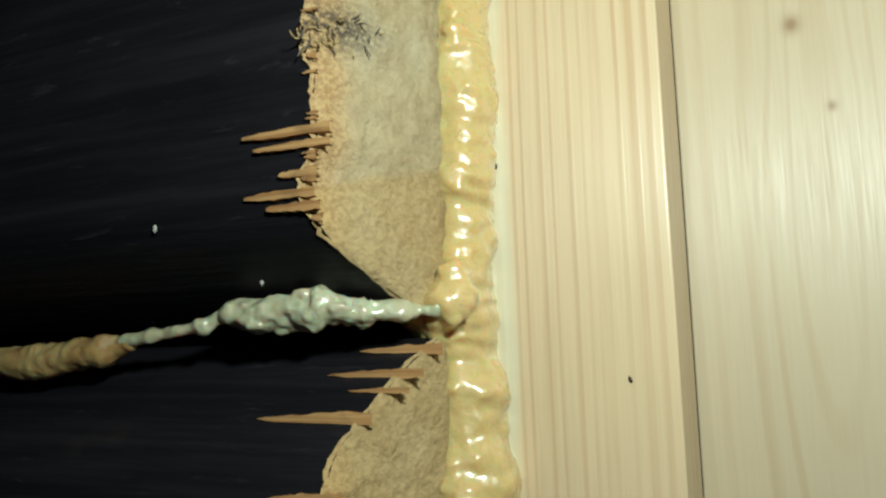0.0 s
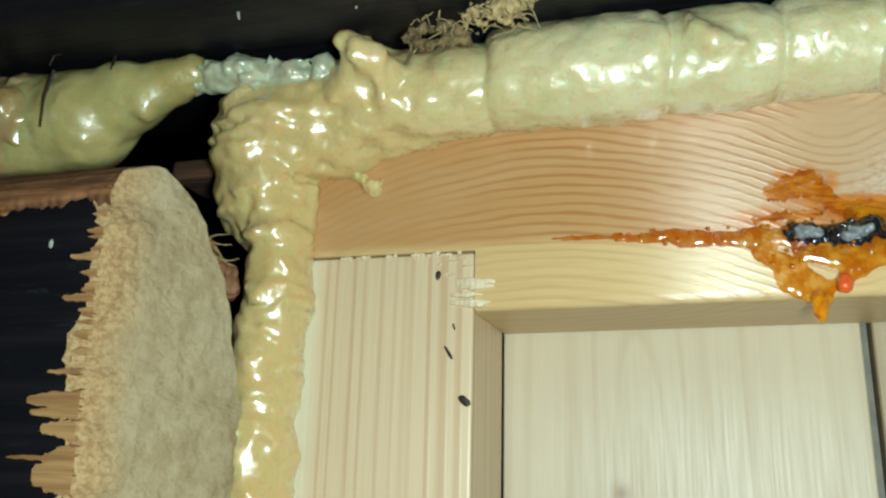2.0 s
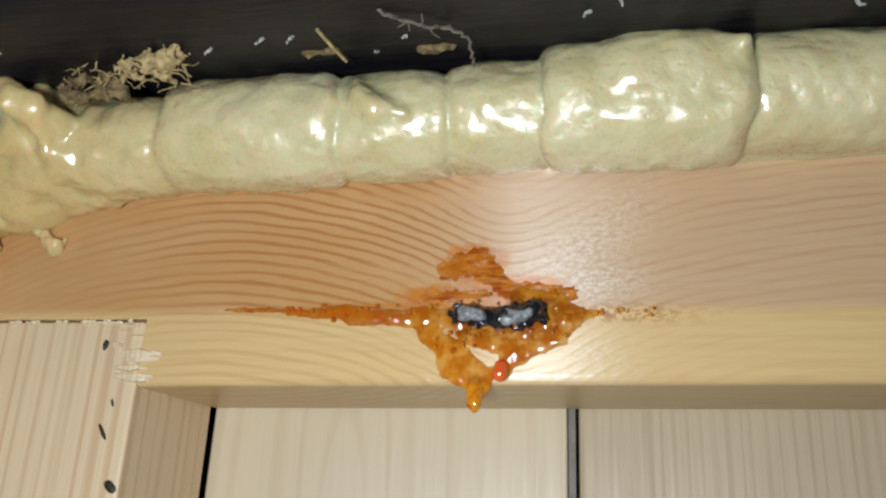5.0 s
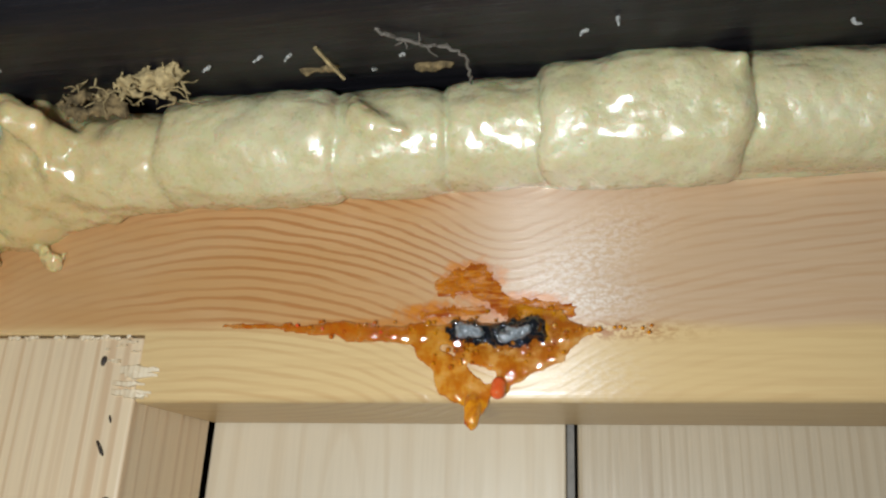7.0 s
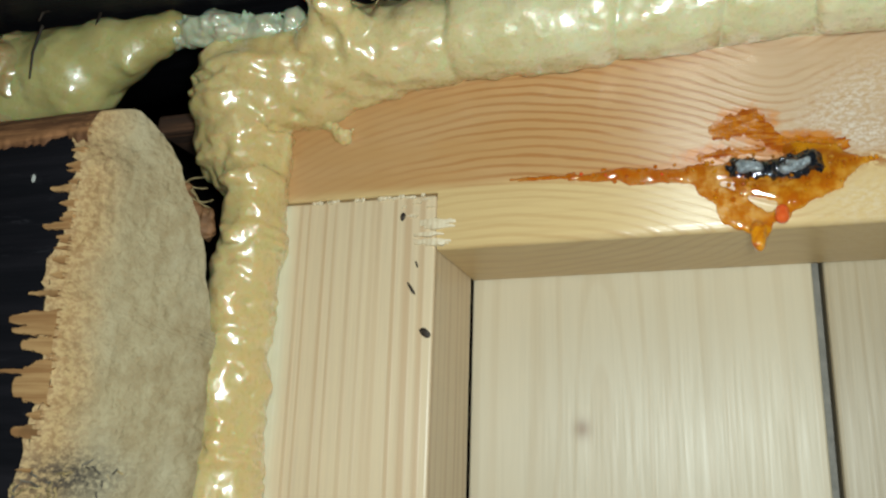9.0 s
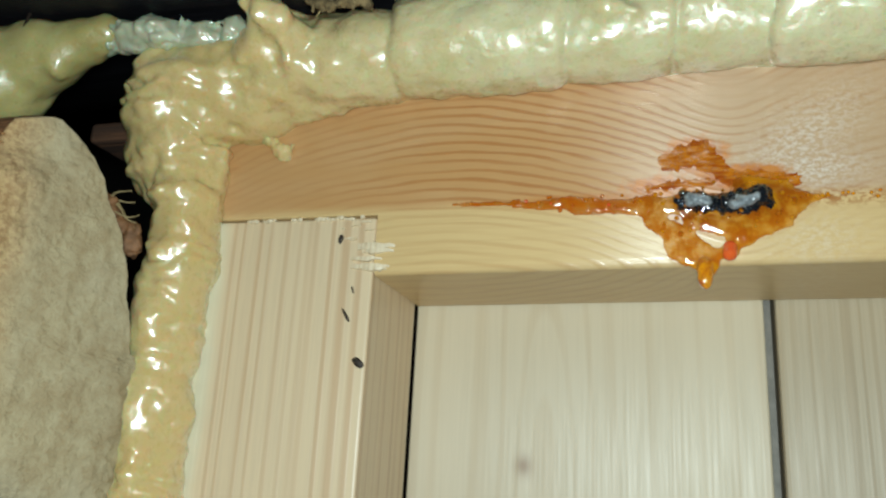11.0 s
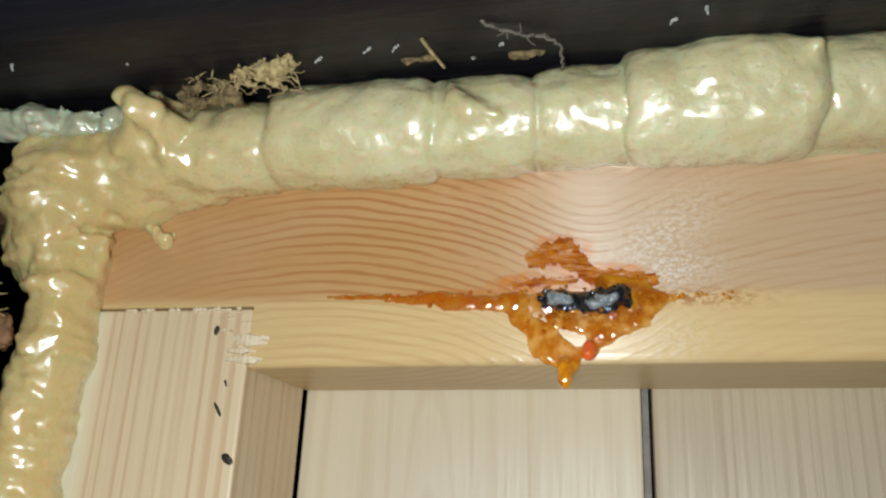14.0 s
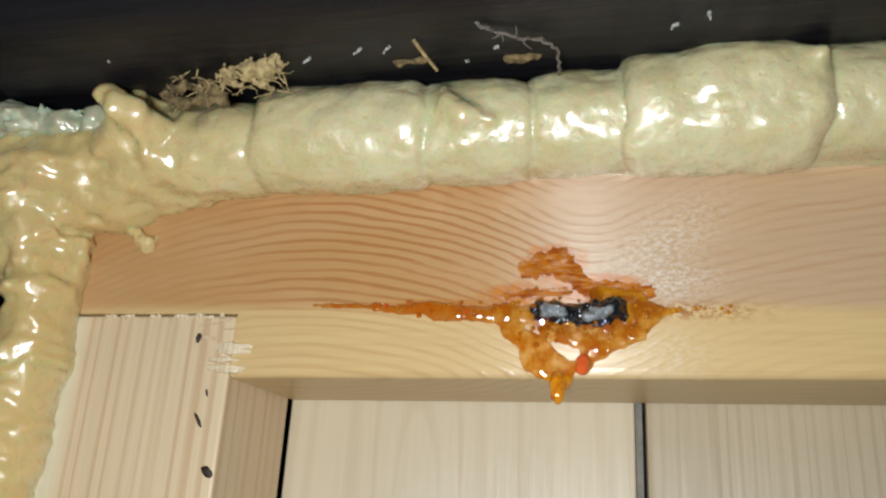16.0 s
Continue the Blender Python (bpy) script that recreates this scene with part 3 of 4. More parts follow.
broken = tagged(part("wood_offcut", bm, M_DARKWOOD), "broken brown wood scrap in the dark gap", "wood scrap")

# ---- door frame ----
bm = bmesh.new()
outline = [(-0.0585, 2.0187), (0.0004, 2.0187), (0.0004, 1.9993), (0.6995, 2.0103), (0.6995, 2.0177), (0.77, 2.0177), (0.77, 2.062), (-0.0585, 2.062)]
face = bm.faces.new([bm.verts.new((x, 0.0, z)) for x, z in outline])
ext = bmesh.ops.extrude_face_region(bm, geom=[face])
bmesh.ops.translate(bm, verts=[v for v in ext["geom"] if isinstance(v, bmesh.types.BMVert)], vec=(0, 0.0475, 0))
front = [e for e in bm.edges if all(abs(v.co.y) < 1e-6 for v in e.verts)]
lower = [e for e in front if all(v.co.z < 2.012 for v in e.verts)]
bmesh.ops.bevel(bm, geom=lower, offset=0.0026, segments=5, affect="EDGES", profile=0.5)
front = [e for e in bm.edges if all(abs(v.co.y) < 1e-6 and v.co.z > 2.012 for v in e.verts)]
bmesh.ops.bevel(bm, geom=front, offset=0.0010, segments=3, affect="EDGES", profile=0.5)
frame_head = tagged(part("door_head", bm, M_HEAD), "pine door head board with a resin-bleeding knot", "door frame")
frame_jamb = tagged(part("door_jamb", box(-0.0585, 0.0, 0.0003, 0.0455, 0.0, 2.0181, 0.0009, 3), M_JAMB),
                    "pale pine door jamb with straight ribbed grain", "door frame", "door jambs")
frame_jamb_b = copy_thing(frame_jamb, pose(0.7585, 0, 0))

# ---- plank door ----
door = new("plank_door")
tagged(door, "pale pine plank door with grooved joints", "door")
edges = [0.0020, 0.1217, 0.2365, 0.3535, 0.4705, 0.5875, 0.6985]
for i in range(6):
    bm = box(-0.0002 if i == 0 else edges[i] + 0.0001, edges[i + 1] - 0.0034, 0.0488, 0.066, 0.012, 2.03, 0.0007 if i == 0 else 0.0014, 2)
    part("board", bm, M_BOARD_A if i % 2 == 0 else M_BOARD_B, door,
              "pale smooth pine board" if i % 2 == 0 else "ribbed pine board")
    if i < 5:
        part("tongue", box(edges[i + 1] - 0.0036, edges[i + 1] - 0.0010, 0.0520, 0.060, 0.013, 2.02), M_TONGUE, door, "tongue in the joint, its shade put into the grey colour")
part("backing", box(0.0005, 0.6985, 0.0605, 0.0645, 0.013, 2.02), M_GAP_SHADE, door, "added backing behind the joints, their shade in its colour")

# ---- foam ----
# puffs of the bead along the head: start, end, radius, axis height, axis depth
PUFFS = ((-0.060, 0.008, 0.0158, 2.0685, -0.0095), (0.008, 0.060, 0.0166, 2.0706, -0.0105), (0.060, 0.0905, 0.0153, 2.0708, -0.0100),
         (0.0905, 0.117, 0.0150, 2.0717, -0.0100), (0.117, 0.1650, 0.0172, 2.0717, -0.0125), (0.1650, 0.215, 0.0156, 2.0738, -0.0100), (0.215, 0.30, 0.016, 2.074, -0.010))



def foam_distance(p):
    x, y, z = p[:, 0], p[:, 1], p[:, 2]
    # run along the head: barrel-shaped puffs that meet in sharp creases
    sway = x - 0.0016 * np.sin((z - 2.06) * 150) - 0.0010 * value_noise(p, 0.008)
    head = None
    for x0, x1, r, zc, yc in PUFFS:
        u = np.clip((sway - (x0 + x1) / 2) / ((x1 - x0) / 2), -1.35, 1.35)
        bulge = r * (1 - 0.035 * u ** 2 - 0.10 * np.abs(u) ** 14)
        one = np.sqrt((y - yc) ** 2 + (z - zc) ** 2) - bulge
        one = np.maximum(one, np.abs(sway - (x0 + x1) / 2) - (x1 - x0) / 2 - 0.0012)
        head = one if head is None else blend(head, one, 0.0007)
    head = blend(head, np.sqrt((y + 0.001) ** 2 + (z - 2.0716) ** 2) - 0.0118, 0.001)
    head = np.maximum(head, -(x + 0.036))
    # run down the jamb
    rv = 0.0108 + 0.0005 * np.sin(z * 2 * np.pi / 0.023 + 1.0)
    rv = rv + 0.0062 * np.exp(-((z - 1.848) / 0.0095) ** 2) + 0.0045 * np.exp(-((z - 1.788) / 0.018) ** 2)
    cx = -0.0650 - 0.0062 * np.exp(-((z - 1.847) / 0.011) ** 2) + 0.0012 * np.sin(z * 60)
    jamb = np.sqrt((x - cx) ** 2 + ((y + 0.0065) / 1.2) ** 2) - rv
    jamb = np.maximum(jamb, z - 2.04)
    corner = capsules((((-0.0735, -0.008, 2.036), (-0.070, -0.010, 2.060), 0.0135, 0.0175),
                       ((-0.068, -0.009, 2.060), (-0.036, -0.010, 2.068), 0.0175, 0.017),
                       ((-0.044, -0.002, 2.055), (-0.026, -0.003, 2.064), 0.0085, 0.009),
                       ((-0.0360, -0.025, 2.0680), (-0.0315, -0.0370, 2.0758), 0.0055, 0.0012), ((-0.0315, -0.0370, 2.0758), (-0.0235, -0.0335, 2.0718), 0.0012, 0.0020),
                       ((-0.0300, -0.025, 2.0690), (-0.0280, -0.0345, 2.0720), 0.0052, 0.0022), ((-0.0220, -0.025, 2.0700), (-0.0240, -0.0330, 2.0715), 0.0050, 0.0028),
                       ((-0.0625, -0.024, 1.8475), (-0.0620, -0.023, 1.8530), 0.0078, 0.0062),
                       ((-0.0600, -0.020, 1.7840), (-0.0610, -0.020, 1.7900), 0.0070, 0.0050),
                       ((0.159, -0.022, 2.0755), (0.1640, -0.0295, 2.0775), 0.0055, 0.0020),
                       ((0.0672, -0.0245, 2.0770), (0.0690, -0.0262, 2.0722), 0.0011, 0.0015), ((0.0690, -0.0262, 2.0722), (0.0735, -0.0262, 2.0680), 0.0015, 0.0013),
                       ((0.0735, -0.0262, 2.0680), (0.0810, -0.0255, 2.0668), 0.0013, 0.0007),
                       ((0.140, -0.0205, 2.0755), (0.152, -0.0205, 2.0762), 0.0102, 0.0106),
                       ((-0.036, -0.018, 2.076), (-0.030, -0.024, 2.081), 0.006, 0.003)), 0.006)(p)
    return blend(blend(head, jamb, 0.005), corner, 0.004)


def foam_rough(p):
    left = np.clip((0.012 - p[:, 0]) / 0.03, 0.20, 1.0)
    left = left * np.where(p[:, 2] < 2.02, 0.68, 1.0)
    ripple = 0.0005 * np.sin(p[:, 2] * 2 * np.pi / 0.0078 + 5.0 * value_noise(p, 0.012))
    ripple = ripple * np.clip((-0.045 - p[:, 0]) / 0.01, 0, 1)
    return -(left * (0.0024 * value_noise(p, 0.0095) + 0.0010 * value_noise(p + 2, 0.0042) + ripple)
             + 0.0006 * value_noise(p + 5, 0.006) + 0.00025 * value_noise(p + 9, 0.0017))


STEP = 0.0008
foam = tagged(skin("mounting_foam", foam_distance, (-0.1, -0.044, 1.9992), (0.2696, 0.012, 2.1), STEP, M_FOAM, rough=foam_rough),
              "glossy cream-yellow expanding foam bead along the door head", "foam")
skin("jamb_bead", foam_distance, (-0.1, -0.044, 1.7), (-0.04, 0.012, 2.0), STEP, M_FOAM, foam, "wrinkled yellow foam bead along the jamb", foam_rough)

joint = capsules((((-0.40, -0.026, 2.067), (-0.215, -0.026, 2.066), 0.012, 0.0135), ((-0.215, -0.026, 2.066), (-0.150, -0.027, 2.061), 0.0135, 0.019),
                  ((-0.150, -0.027, 2.061), (-0.131, -0.028, 2.0628), 0.0185, 0.0165), ((-0.131, -0.028, 2.0628), (-0.114, -0.029, 2.0690), 0.0165, 0.0112),
                  ((-0.114, -0.029, 2.0690), (-0.089, -0.030, 2.0755), 0.0112, 0.0062), ((-0.106, -0.032, 2.066), (-0.1035, -0.033, 2.061), 0.003, 0.0015)), 0.004)
old = skin("joint_foam", joint, (-0.30, -0.056, 2.03), (-0.035, 0.0, 2.096), 0.0009, M_FOAM_PALE, rough=lumps(0.0009, 0.0110, 0.35))
tagged(old, "pale greenish foam squeezed out of the log joint", "foam")
crust = skin("joint_foam", capsules((((-0.087, -0.029, 2.0748), (-0.074, -0.027, 2.0745), 0.0056, 0.0050), ((-0.074, -0.027, 2.0745), (-0.045, -0.023, 2.0735), 0.0050, 0.0045)), 0.003),
             (-0.112, -0.042, 2.06), (-0.035, -0.01, 2.086), 0.0007, M_FOAM_WHITE, rough=lumps(0.0024, 0.0060))
tagged(crust, "crumbly whitish foam crust between joint and frame", "foam")
aged = skin("joint_foam", capsules((((-0.30, -0.030, 2.064), (-0.152, -0.0315, 2.061), 0.0135, 0.0180),), 0.004), (-0.32, -0.06, 2.03), (-0.12, -0.002, 2.09),
            0.001, M_FOAM_OLD, rough=lumps(0.0020, 0.008))
tagged(aged, "aged brownish foam crust in the log joint", "foam")

seam = capsules((((-0.066, -0.030, 1.8445), (-0.085, -0.042, 1.8445), 0.0022, 0.003), ((-0.085, -0.042, 1.8445), (-0.096, -0.045, 1.8465), 0.0042, 0.0055),
                 ((-0.096, -0.045, 1.8465), (-0.116, -0.047, 1.845), 0.0052, 0.0052), ((-0.116, -0.047, 1.845), (-0.124, -0.047, 1.8455), 0.005, 0.0045)), 0.003)
tagged(skin("joint_foam", seam, (-0.135, -0.058, 1.83), (-0.06, -0.02, 1.858), 0.0007, M_FOAM_WHITE, rough=lumps(0.0018, 0.006)),
       "pale green foam blob in the lower log joint", "foam")
seam_b = capsules((((-0.125, -0.0475, 1.8475), (-0.136, -0.049, 1.842), 0.0020, 0.0020), ((-0.136, -0.049, 1.842), (-0.168, -0.048, 1.8385), 0.0018, 0.0024)), 0.003)
tagged(skin("joint_foam", seam_b, (-0.175, -0.06, 1.83), (-0.115, -0.036, 1.855), 0.0006, M_FOAM_WHITE, rough=lumps(0.0008, 0.005)),
       "thin pale foam thread in the lower log joint", "foam")
seam_c = capsules((((-0.166, -0.048, 1.8375), (-0.178, -0.048, 1.8355), 0.0030, 0.0048), ((-0.178, -0.048, 1.8355), (-0.212, -0.048, 1.8325), 0.0048, 0.0060),
                   ((-0.218, -0.048, 1.8330), (-0.26, -0.048, 1.833), 0.0052, 0.005)), 0.002)
tagged(skin("joint_foam", seam_c, (-0.28, -0.06, 1.82), (-0.155, -0.036, 1.85), 0.0008, M_FOAM_OLD, rough=lumps(0.0010, 0.006)),
       "brownish foam strip in the lower log joint", "foam")
tagged(skin("foam_crumb", capsules((((-0.041, -0.0015, 2.0465), (-0.034, -0.0015, 2.0415), 0.0022, 0.0028),), 0.002), (-0.048, -0.008, 2.034), (-0.026, 0.004, 2.053),
            0.0005, M_FOAM, rough=lumps(0.0012, 0.003)), "small torn foam crumb on the door head", "foam crumb")

# ---- resin knot ----
def flat(p, x0, z0, x1, z1, r0, r1, thick):
    q = p.copy()
    q[:, 1] = q[:, 1] / thick
    return capsule(q, (x0, 0, z0), (x1, 0, z1), r0, r1)


def resin_distance(p):
    d = None
    for row in ((0.025, 2.0212, 0.045, 2.0208, 0.0003, 0.0013, 0.4), (0.045, 2.0206, 0.062, 2.0198, 0.0013, 0.0018, 0.5),
                (0.062, 2.0190, 0.082, 2.0185, 0.0024, 0.0028, 0.45), (0.085, 2.0184, 0.120, 2.0182, 0.0030, 0.0048, 0.3),
                (0.084, 2.0145, 0.0885, 2.0110, 0.0026, 0.0030, 0.3), (0.0885, 2.0110, 0.0900, 2.0060, 0.0026, 0.0024, 0.25),
                (0.0905, 2.0050, 0.0985, 2.0010, 0.0024, 0.0030, 0.35), (0.1185, 2.0140, 0.1080, 2.0098, 0.0028, 0.0034, 0.35),
                (0.1080, 2.0098, 0.1050, 2.0045, 0.0032, 0.0020, 0.55), (0.0930, 2.0030, 0.1045, 2.0050, 0.0016, 0.0013, 0.3),
                (0.0960, 2.0135, 0.1080, 2.0115, 0.0026, 0.0040, 0.3), (0.108, 2.0245, 0.119, 2.0225, 0.0026, 0.0024, 0.25),
                (0.120, 2.0190, 0.130, 2.0192, 0.0026, 0.0006, 0.3), (0.0930, 2.0090, 0.0975, 2.0065, 0.0020, 0.0014, 0.2)):
        c = flat(p, *row)
        d = c if d is None else blend(d, c, 0.0022)
    drip = capsule(p, (0.0975, -0.0012, 2.0005), (0.0975, -0.0022, 1.9955), 0.0019, 0.0017)
    return blend(d, drip, 0.0018)


resin = skin("resin_flow", resin_distance, (0.02, -0.006, 1.990), (0.155, 0.002, 2.040), 0.0005, M_RESIN, rough=lumps(0.0007, 0.0030))
tagged(resin, "glossy amber resin bleeding from a knot and dripping", "resin")


def smear_distance(p):
    d = None
    for row in ((0.0895, 2.0320, 0.0975, 2.0345, 0.0030, 0.0040, 0.07), (0.0985, 2.0315, 0.1050, 2.0270, 0.0034, 0.0026, 0.07),
                (0.1060, 2.0260, 0.1210, 2.0245, 0.0030, 0.0022, 0.07), (0.0840, 2.0240, 0.0990, 2.0250, 0.0012, 0.0020, 0.07)):
        c = flat(p, *row)
        d = c if d is None else blend(d, c, 0.0012)
    return d


skin("resin_smear", smear_distance, (0.080, -0.0012, 2.018), (0.128, 0.0012, 2.042), 0.0003, M_SMEAR, resin, "streaky brown resin smear over the knot", lumps(0.0009, 0.0028, 0.6))
skin("red_drop", capsules((((0.1044, -0.0018, 2.0052), (0.1042, -0.0024, 2.0032), 0.0019, 0.0020),), 0.002), (0.099, -0.0065, 1.999), (0.110, 0.002, 2.014), 0.00035,
     M_RESIN_RED, resin, "bright red resin drop")
skin("black_knot", capsules((((0.0935, -0.0006, 2.0195), (0.0985, -0.0008, 2.0185), 0.0026, 0.0026), ((0.1045, -0.0006, 2.0180), (0.1130, -0.0006, 2.0195), 0.0030, 0.0036),
                             ((0.0985, -0.0002, 2.0185), (0.1045, -0.0002, 2.0180), 0.0012, 0.0012)), 0.0012),
     (0.088, -0.008, 2.012), (0.119, 0.002, 2.027), 0.0004, M_CHAR, resin, "black glossy knot heart", lumps(0.0014, 0.0022))
skin("grey_crust", capsules((((0.0947, -0.0030, 2.0190), (0.0985, -0.0030, 2.0184), 0.0020, 0.0017),), 0.001), (0.09, -0.007, 2.015), (0.102, 0.0, 2.024), 0.0003,
     M_GREY, resin, "milky grey resin crust", lumps(0.0004, 0.0015))
skin("grey_crust", capsules((((0.1060, -0.0034, 2.0172), (0.1115, -0.0036, 2.0190), 0.0017, 0.0013),), 0.001), (0.10, -0.008, 2.013), (0.115, 0.0, 2.024), 0.0003,
     M_GREY, resin, "milky grey resin crust", lumps(0.0006, 0.0015))
r = random.Random(3)
for i in range(96):
    if i < 20:
        x, z = r.uniform(0.045, 0.088), 2.0198 + r.uniform(-0.0022, 0.0022)
    elif i < 80:
        x, z = r.uniform(0.086, 0.122), 2.0165 + r.uniform(-0.007, 0.009)
    else:
        x, z = r.uniform(0.118, 0.146), 2.0195 + r.uniform(-0.001, 0.001)
    s = r.uniform(0.0003, 0.0008)
    bm = bmesh.new()
    bmesh.ops.create_icosphere(bm, subdivisions=2, radius=s, matrix=Matrix.Translation((x, -0.0013, z)))
    part("bubble", bm, M_RESIN_RED if i < 20 and i % 7 == 0 else M_RESIN, resin, smooth=True)


# ---- small things ----
def strand(points, r0, r1, sides=5):
    """A thin tapered thread through points, as a bmesh."""
    bm = bmesh.new()
    pts = [Vector(p) for p in points]
    rings = []
    for i, p in enumerate(pts):
        d = (pts[min(i + 1, len(pts) - 1)] - pts[max(i - 1, 0)]).normalized()
        a = d.orthogonal().normalized()
        b = d.cross(a)
        rad = r0 + (r1 - r0) * i / (len(pts) - 1)
        rings.append([bm.verts.new(p + (a * math.cos(2 * math.pi * k / sides) + b * math.sin(2 * math.pi * k / sides)) * rad) for k in range(sides)])
    for a, b in zip(rings, rings[1:]):
        for k in range(sides):
            bm.faces.new((a[k], a[(k + 1) % sides], b[(k + 1) % sides], b[k]))
    bm.faces.new(rings[0]), bm.faces.new(list(reversed(rings[-1])))
    return bm


def curl(start, way, length, bend, steps, rnd):
    pts, d = [Vector(start)], Vector(way).normalized()
    for i in range(steps):
        d = (d + Vector((rnd.uniform(-1, 1), rnd.uniform(-1, 1), rnd.uniform(-1, 1))) * bend).normalized()
        pts.append(pts[-1] + d * length / steps)
    return pts


r = random.Random(8)
tuft = new("jute_tuft")
tagged(tuft, "frayed tan jute tuft caught under the log", "jute")
for i in range(46):
    at = r.uniform(-0.012, 0.024)
    start = (at, -0.036 - 0.0002 * at + r.uniform(-0.005, 0.004), 2.0782 + r.uniform(-0.004, 0.0015))
    part("fibre", strand(curl(start, (r.uniform(-0.6, 1), r.uniform(-0.9, 0.3), r.uniform(-0.5, 0.3)), r.uniform(0.003, 0.008), 0.6, 5, r), 0.00028, 0.00012, 4),
         M_JUTE, tuft)
ring_path = [(-0.004 + 0.0065 * math.cos(a), -0.036 + 0.002 * math.sin(a), 2.0745 + 0.0040 * math.sin(a)) for a in [k * math.pi / 4 for k in range(9)]]
skin("wad", capsules([(a, b, 0.0011, 0.0013) for a, b in zip(ring_path, ring_path[1:])] + [((0.002, -0.036, 2.075), (0.006, -0.034, 2.0715), 0.0018, 0.0012)], 0.001),
     (-0.018, -0.047, 2.063), (0.013, -0.026, 2.085), 0.0005, M_JUTE_DARK, tuft, "matted brown jute ring", lumps(0.0020, 0.0022))
skin("wad", capsules((((0.007, -0.038, 2.0775), (0.015, -0.040, 2.0785), 0.0018, 0.0022), ((0.015, -0.040, 2.0785), (0.024, -0.042, 2.0785), 0.0022, 0.0012),
                      ((0.018, -0.038, 2.078), (0.019, -0.036, 2.0745), 0.0014, 0.0008)), 0.001),
     (0.0, -0.049, 2.066), (0.030, -0.028, 2.086), 0.0006, M_JUTE, tuft, "pale matted jute clump", lumps(0.0026, 0.0020))

straw = tagged(part("straw", strand([(0.0640, -0.0465, 2.0790), (0.0655, -0.040, 2.0784), (0.0672, -0.0335, 2.0780)], 0.0006, 0.0005), M_JUTE),
               "short yellow straw stuck to the log", "straw")
thread_rnd = random.Random(5)
bends = [Vector(p) for p in ((0.081, -0.053, 2.0782), (0.083, -0.0515, 2.0776), (0.087, -0.048, 2.0782), (0.091, -0.0455, 2.0778), (0.0945, -0.0432, 2.0790), (0.098, -0.0418, 2.0786),
                             (0.1000, -0.038, 2.0780), (0.1000, -0.033, 2.0765), (0.0995, -0.028, 2.0775))]
line = []
for a, b in zip(bends, bends[1:]):
    for k in range(4):
        line.append(a.lerp(b, k / 4) + Vector((thread_rnd.uniform(-1, 1), thread_rnd.uniform(-1, 1), thread_rnd.uniform(-1, 1))) * 0.00035)
thread = tagged(part("thread", strand(line + [bends[-1]], 0.00055, 0.00035), M_HAIR), "dusty grey thread hanging from the log", "thread")
for i in range(7):
    part("fibre", strand(curl(bends[i % 3 + 2], (thread_rnd.uniform(-1, 1), thread_rnd.uniform(-1, 0.4), -0.3), thread_rnd.uniform(0.002, 0.006), 0.6, 5, thread_rnd), 0.0003, 0.00012, 4),
         M_HAIR, thread)
for k, (x, y) in enumerate(((0.034, -0.0425), (0.049, -0.0445), (0.057, -0.0445), (0.085, -0.0405), (0.076, -0.035), (0.136, -0.048), (-0.058, -0.054), (0.186, -0.040), (-0.024, -0.048), (0.129, -0.044))):
    tagged(part("fleck", strand(curl((x, y, 2.0792), (r.uniform(-0.4, 0.4), -0.3, -0.5), 0.0028, 0.7, 4, r), 0.00055, 0.00025), M_FLECK), "tiny pale fleck on the stained log", "fleck", "flecks on the log")
for x, z in ((-0.141, 1.871), (-0.100, 2.008), (-0.158, 1.985), (-0.115, 1.855)):
    bm = bmesh.new()
    bmesh.ops.create_icosphere(bm, subdivisions=1, radius=0.0009, matrix=Matrix.Translation((x, mid_front(z) - 0.0006, z)) @ Matrix.Diagonal((0.8, 0.6, 1.6, 1)))
    tagged(part("fleck", bm, M_FLECK), "tiny pale fleck on the stained log", "fleck", "flecks on the log")

for x, z, w, h, turn in ((-0.0115, 2.011, 0.0008, 0.0016, 10), (-0.0075, 1.9865, 0.0005, 0.0026, -32), (-0.0022, 1.972, 0.0013, 0.0022, -50), (-0.0552, 1.894, 0.0007, 0.0010, 0), (-0.0145, 1.823, 0.0004, 0.0011, -20), (-0.0060, 1.9945, 0.0003, 0.0012, -20)):
    bm = bmesh.new()
    bmesh.ops.create_icosphere(bm, subdivisions=2, radius=1.0, matrix=pose(x, -0.0001, z, 0, turn, 0) @ Matrix.Diagonal((w, 0.0005, h, 1)))
    for v in bm.verts:
        v.co.x += 0.0003 * noise.noise(v.co * 900)
    tagged(part("bark_fleck", bm, M_MARK, smooth=True), "small dark bark fleck on the pine jamb", "bark fleck", "flecks on the jamb")

# torn fibres where the jamb meets the head
def shaving(bm, x0, x1, z0, z1, lift, rnd, steps=7):
    """A ragged torn sliver lying on the board face, curled up in its middle."""
    rows = []
    for i in range(steps + 1):
        u = i / steps
        x = x0 + (x1 - x0) * u
        half = (z1 - z0) / 2 * (0.35 + 0.65 * math.sin(math.pi * min(1, 0.15 + u * 0.9))) * rnd.uniform(0.7, 1.1)
        zc = (z0 + z1) / 2 + rnd.uniform(-0.0002, 0.0002)
        y = -0.0002 - lift * math.sin(math.pi * u) * rnd.uniform(0.6, 1.0)
        rows.append([bm.verts.new(c) for c in ((x, 0.0006, zc - half), (x, y, zc - half * 0.7), (x, y - 0.0002, zc + half * 0.6), (x, 0.0006, zc + half))])
    for a, b in zip(rows, rows[1:]):
        for k in range(3):
            bm.faces.new((a[k], b[k], b[k + 1], a[k + 1]))


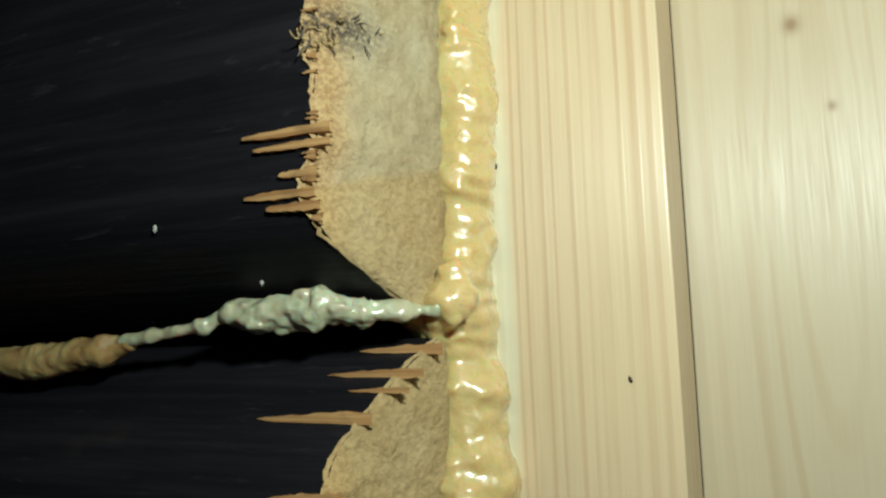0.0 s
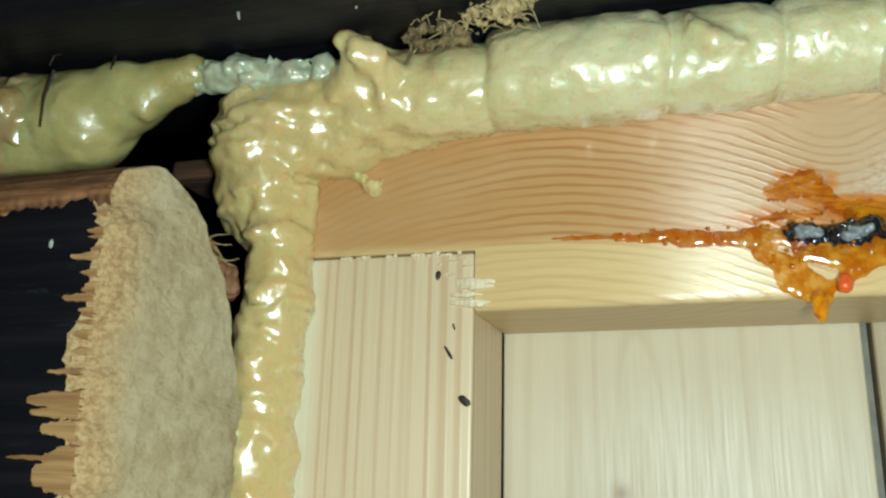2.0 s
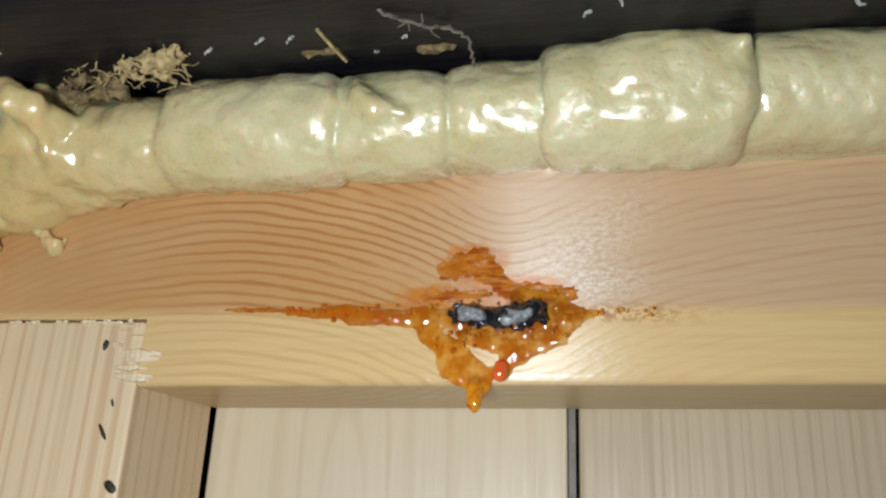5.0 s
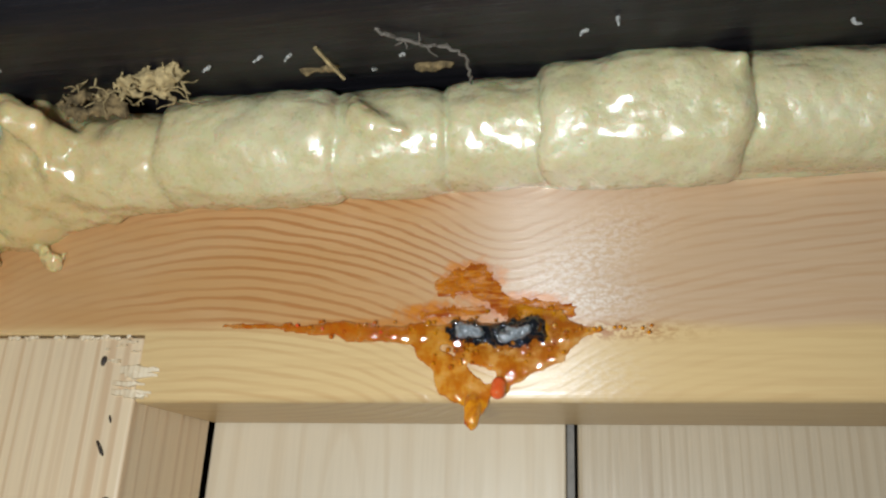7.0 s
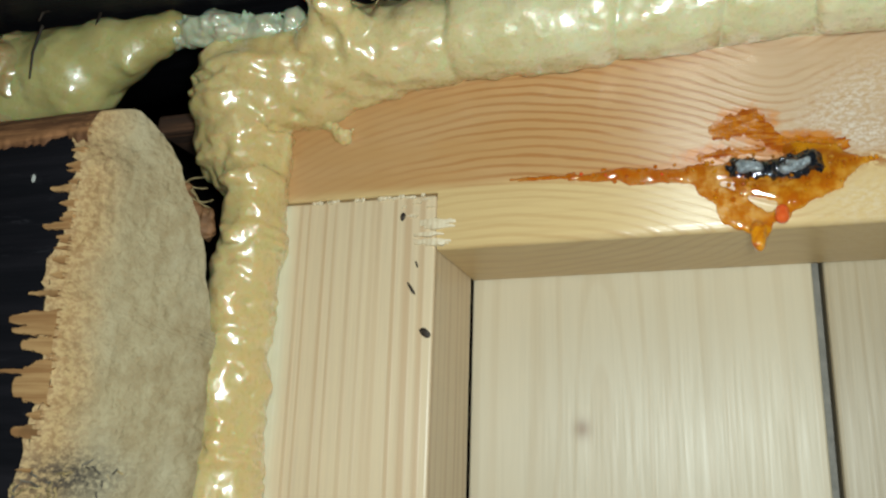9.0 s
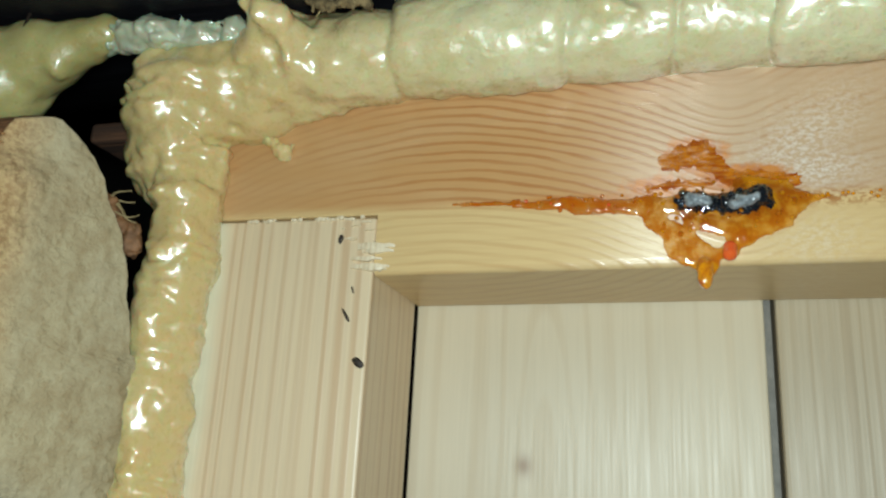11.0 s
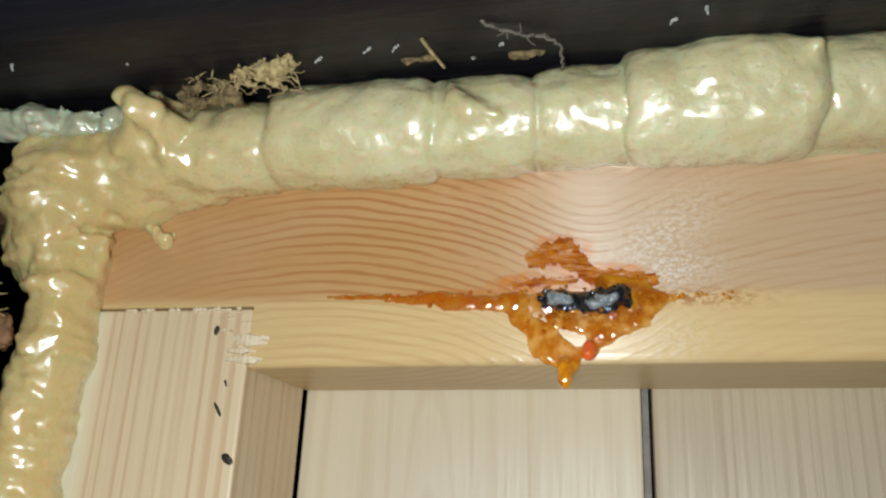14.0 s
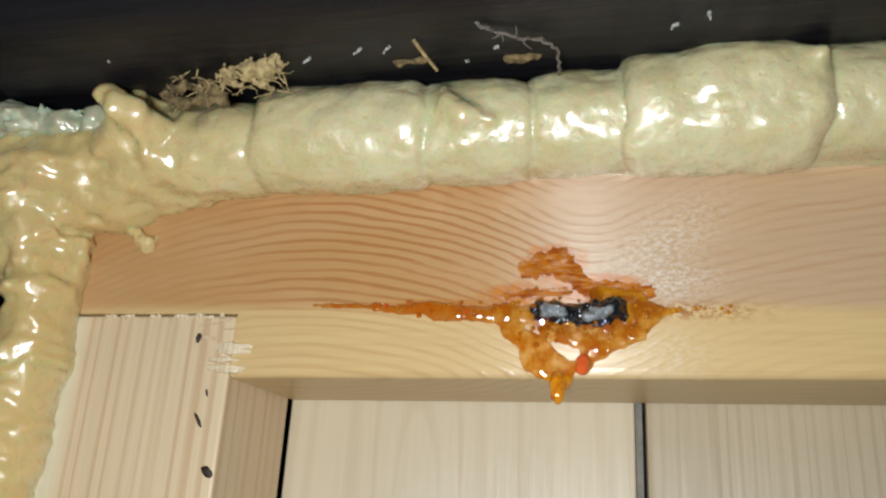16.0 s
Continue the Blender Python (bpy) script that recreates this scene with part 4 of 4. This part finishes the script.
r = random.Random(21)
bm = bmesh.new()
for i in range(6):
    z = 1.9995 + 0.0075 * r.random()
    shaving(bm, -r.uniform(0.003, 0.009), 0.0030 + 0.0040 * r.random(), z, z + r.uniform(0.0016, 0.0038), r.uniform(0.0003, 0.0010), r)
for i in range(7):
    x, z = r.uniform(-0.012, -0.001), r.uniform(2.010, 2.0180)
    shaving(bm, x, x + r.uniform(0.0015, 0.0045), z, z + r.uniform(0.0004, 0.0012), 0.0003, r)
for i in range(20):
    x = r.uniform(-0.050, -0.004)
    shaving(bm, x, x + r.uniform(0.0008, 0.0026), 2.0171 + r.uniform(-0.0005, 0.0004), 2.0181 + r.uniform(0.0002, 0.0010), 0.0003, r, 4)
part("torn_fibres", bm, M_TORN_PALE, frame_jamb, "pale torn fibres at the joint")

# white plastic conduit end under the joint foam
pipe = tagged(part("conduit", strand([(-0.1685, -0.0485, 2.0345), (-0.2, -0.0485, 2.0415), (-0.25, -0.0485, 2.052), (-0.4, -0.0485, 2.078)], 0.005, 0.005, 16), M_PIPE, smooth=True),
              "white plastic conduit lying in the log joint", "conduit")

# torn brown debris hanging in the gap between log end and foam
clump = tagged(skin("debris_clump", capsules((((-0.0815, -0.024, 2.017), (-0.077, -0.020, 2.010), 0.0022, 0.003), ((-0.077, -0.020, 2.010), (-0.0745, -0.018, 2.003), 0.0028, 0.002)), 0.002),
                    (-0.09, -0.03, 1.996), (-0.068, -0.01, 2.026), 0.0006, M_BROWN, rough=lumps(0.0022, 0.004)), "brown torn wood debris in the gap", "debris")
r = random.Random(31)
for i in range(9):
    part("fibre", strand(curl((-0.082 + r.uniform(-0.003, 0.004), -0.024, 2.016 + r.uniform(-0.006, 0.006)), (0.7, 0.1, r.uniform(-0.8, 0.4)), 0.011, 0.35, 5, r), 0.0004, 0.0002, 4), M_JUTE, clump)

# dirty fuzz caught on the sawn end
fuzz = tagged(new("dirty_fuzz"), "dark dirty fibre fuzz stuck on the sawn log end", "fuzz")
for i in range(34):
    y = r.uniform(-0.068, -0.042)
    x = -0.085 + (y + 0.063) * 0.42
    z = 1.924 + r.gauss(0, 0.0035) + (y + 0.05) * 0.25
    part("fibre", strand(curl((x - 0.001, y, z), (r.uniform(0.0, 0.8), -0.8, r.uniform(-0.8, 0.8)), r.uniform(0.003, 0.008), 0.7, 5, r), 0.0004, 0.0002, 4),
         M_HAIR if i % 2 else M_JUTE, fuzz)

# bark chips on the underside of the upper log, dark blades across the joint foam, scrap below the conduit
for x, y, w in ((0.060, -0.0325, 0.0045), (0.090, -0.0292, 0.0040)):
    chip = skin("bark_chip", capsules((((x - w, y, 2.0834), (x + w, y, 2.0832), 0.0017, 0.0015),), 0.001), (x - 0.009, y - 0.005, 2.076), (x + 0.009, y + 0.005, 2.086), 0.0005, M_JUTE_DARK,
                rough=lumps(0.0010, 0.003))
    tagged(chip, "thin brown bark chip on the stained log", "bark chip", "chips under the log")
for pts in (((-0.128, -0.0475, 2.072), (-0.1295, -0.0480, 2.062), (-0.1305, -0.0465, 2.053)), ((-0.113, -0.0385, 2.080), (-0.1125, -0.040, 2.0745), (-0.1118, -0.0405, 2.070)),
            ((-0.1275, -0.040, 2.084), (-0.1295, -0.047, 2.0775), (-0.130, -0.0475, 2.074))):
    tagged(part("dry_blade", strand(pts, 0.0006, 0.0003), M_MARK), "thin dark dry blade stuck to the foam", "dry blade", "blades on the joint foam")
tagged(skin("wood_scrap", capsules((((-0.187, -0.063, 2.022), (-0.180, -0.063, 2.020), 0.004, 0.0035),), 0.002), (-0.196, -0.072, 2.012), (-0.172, -0.055, 2.03), 0.0008, M_DARKWOOD,
            rough=lumps(0.0022, 0.005)), "dull brown wood scrap below the conduit", "wood scrap")
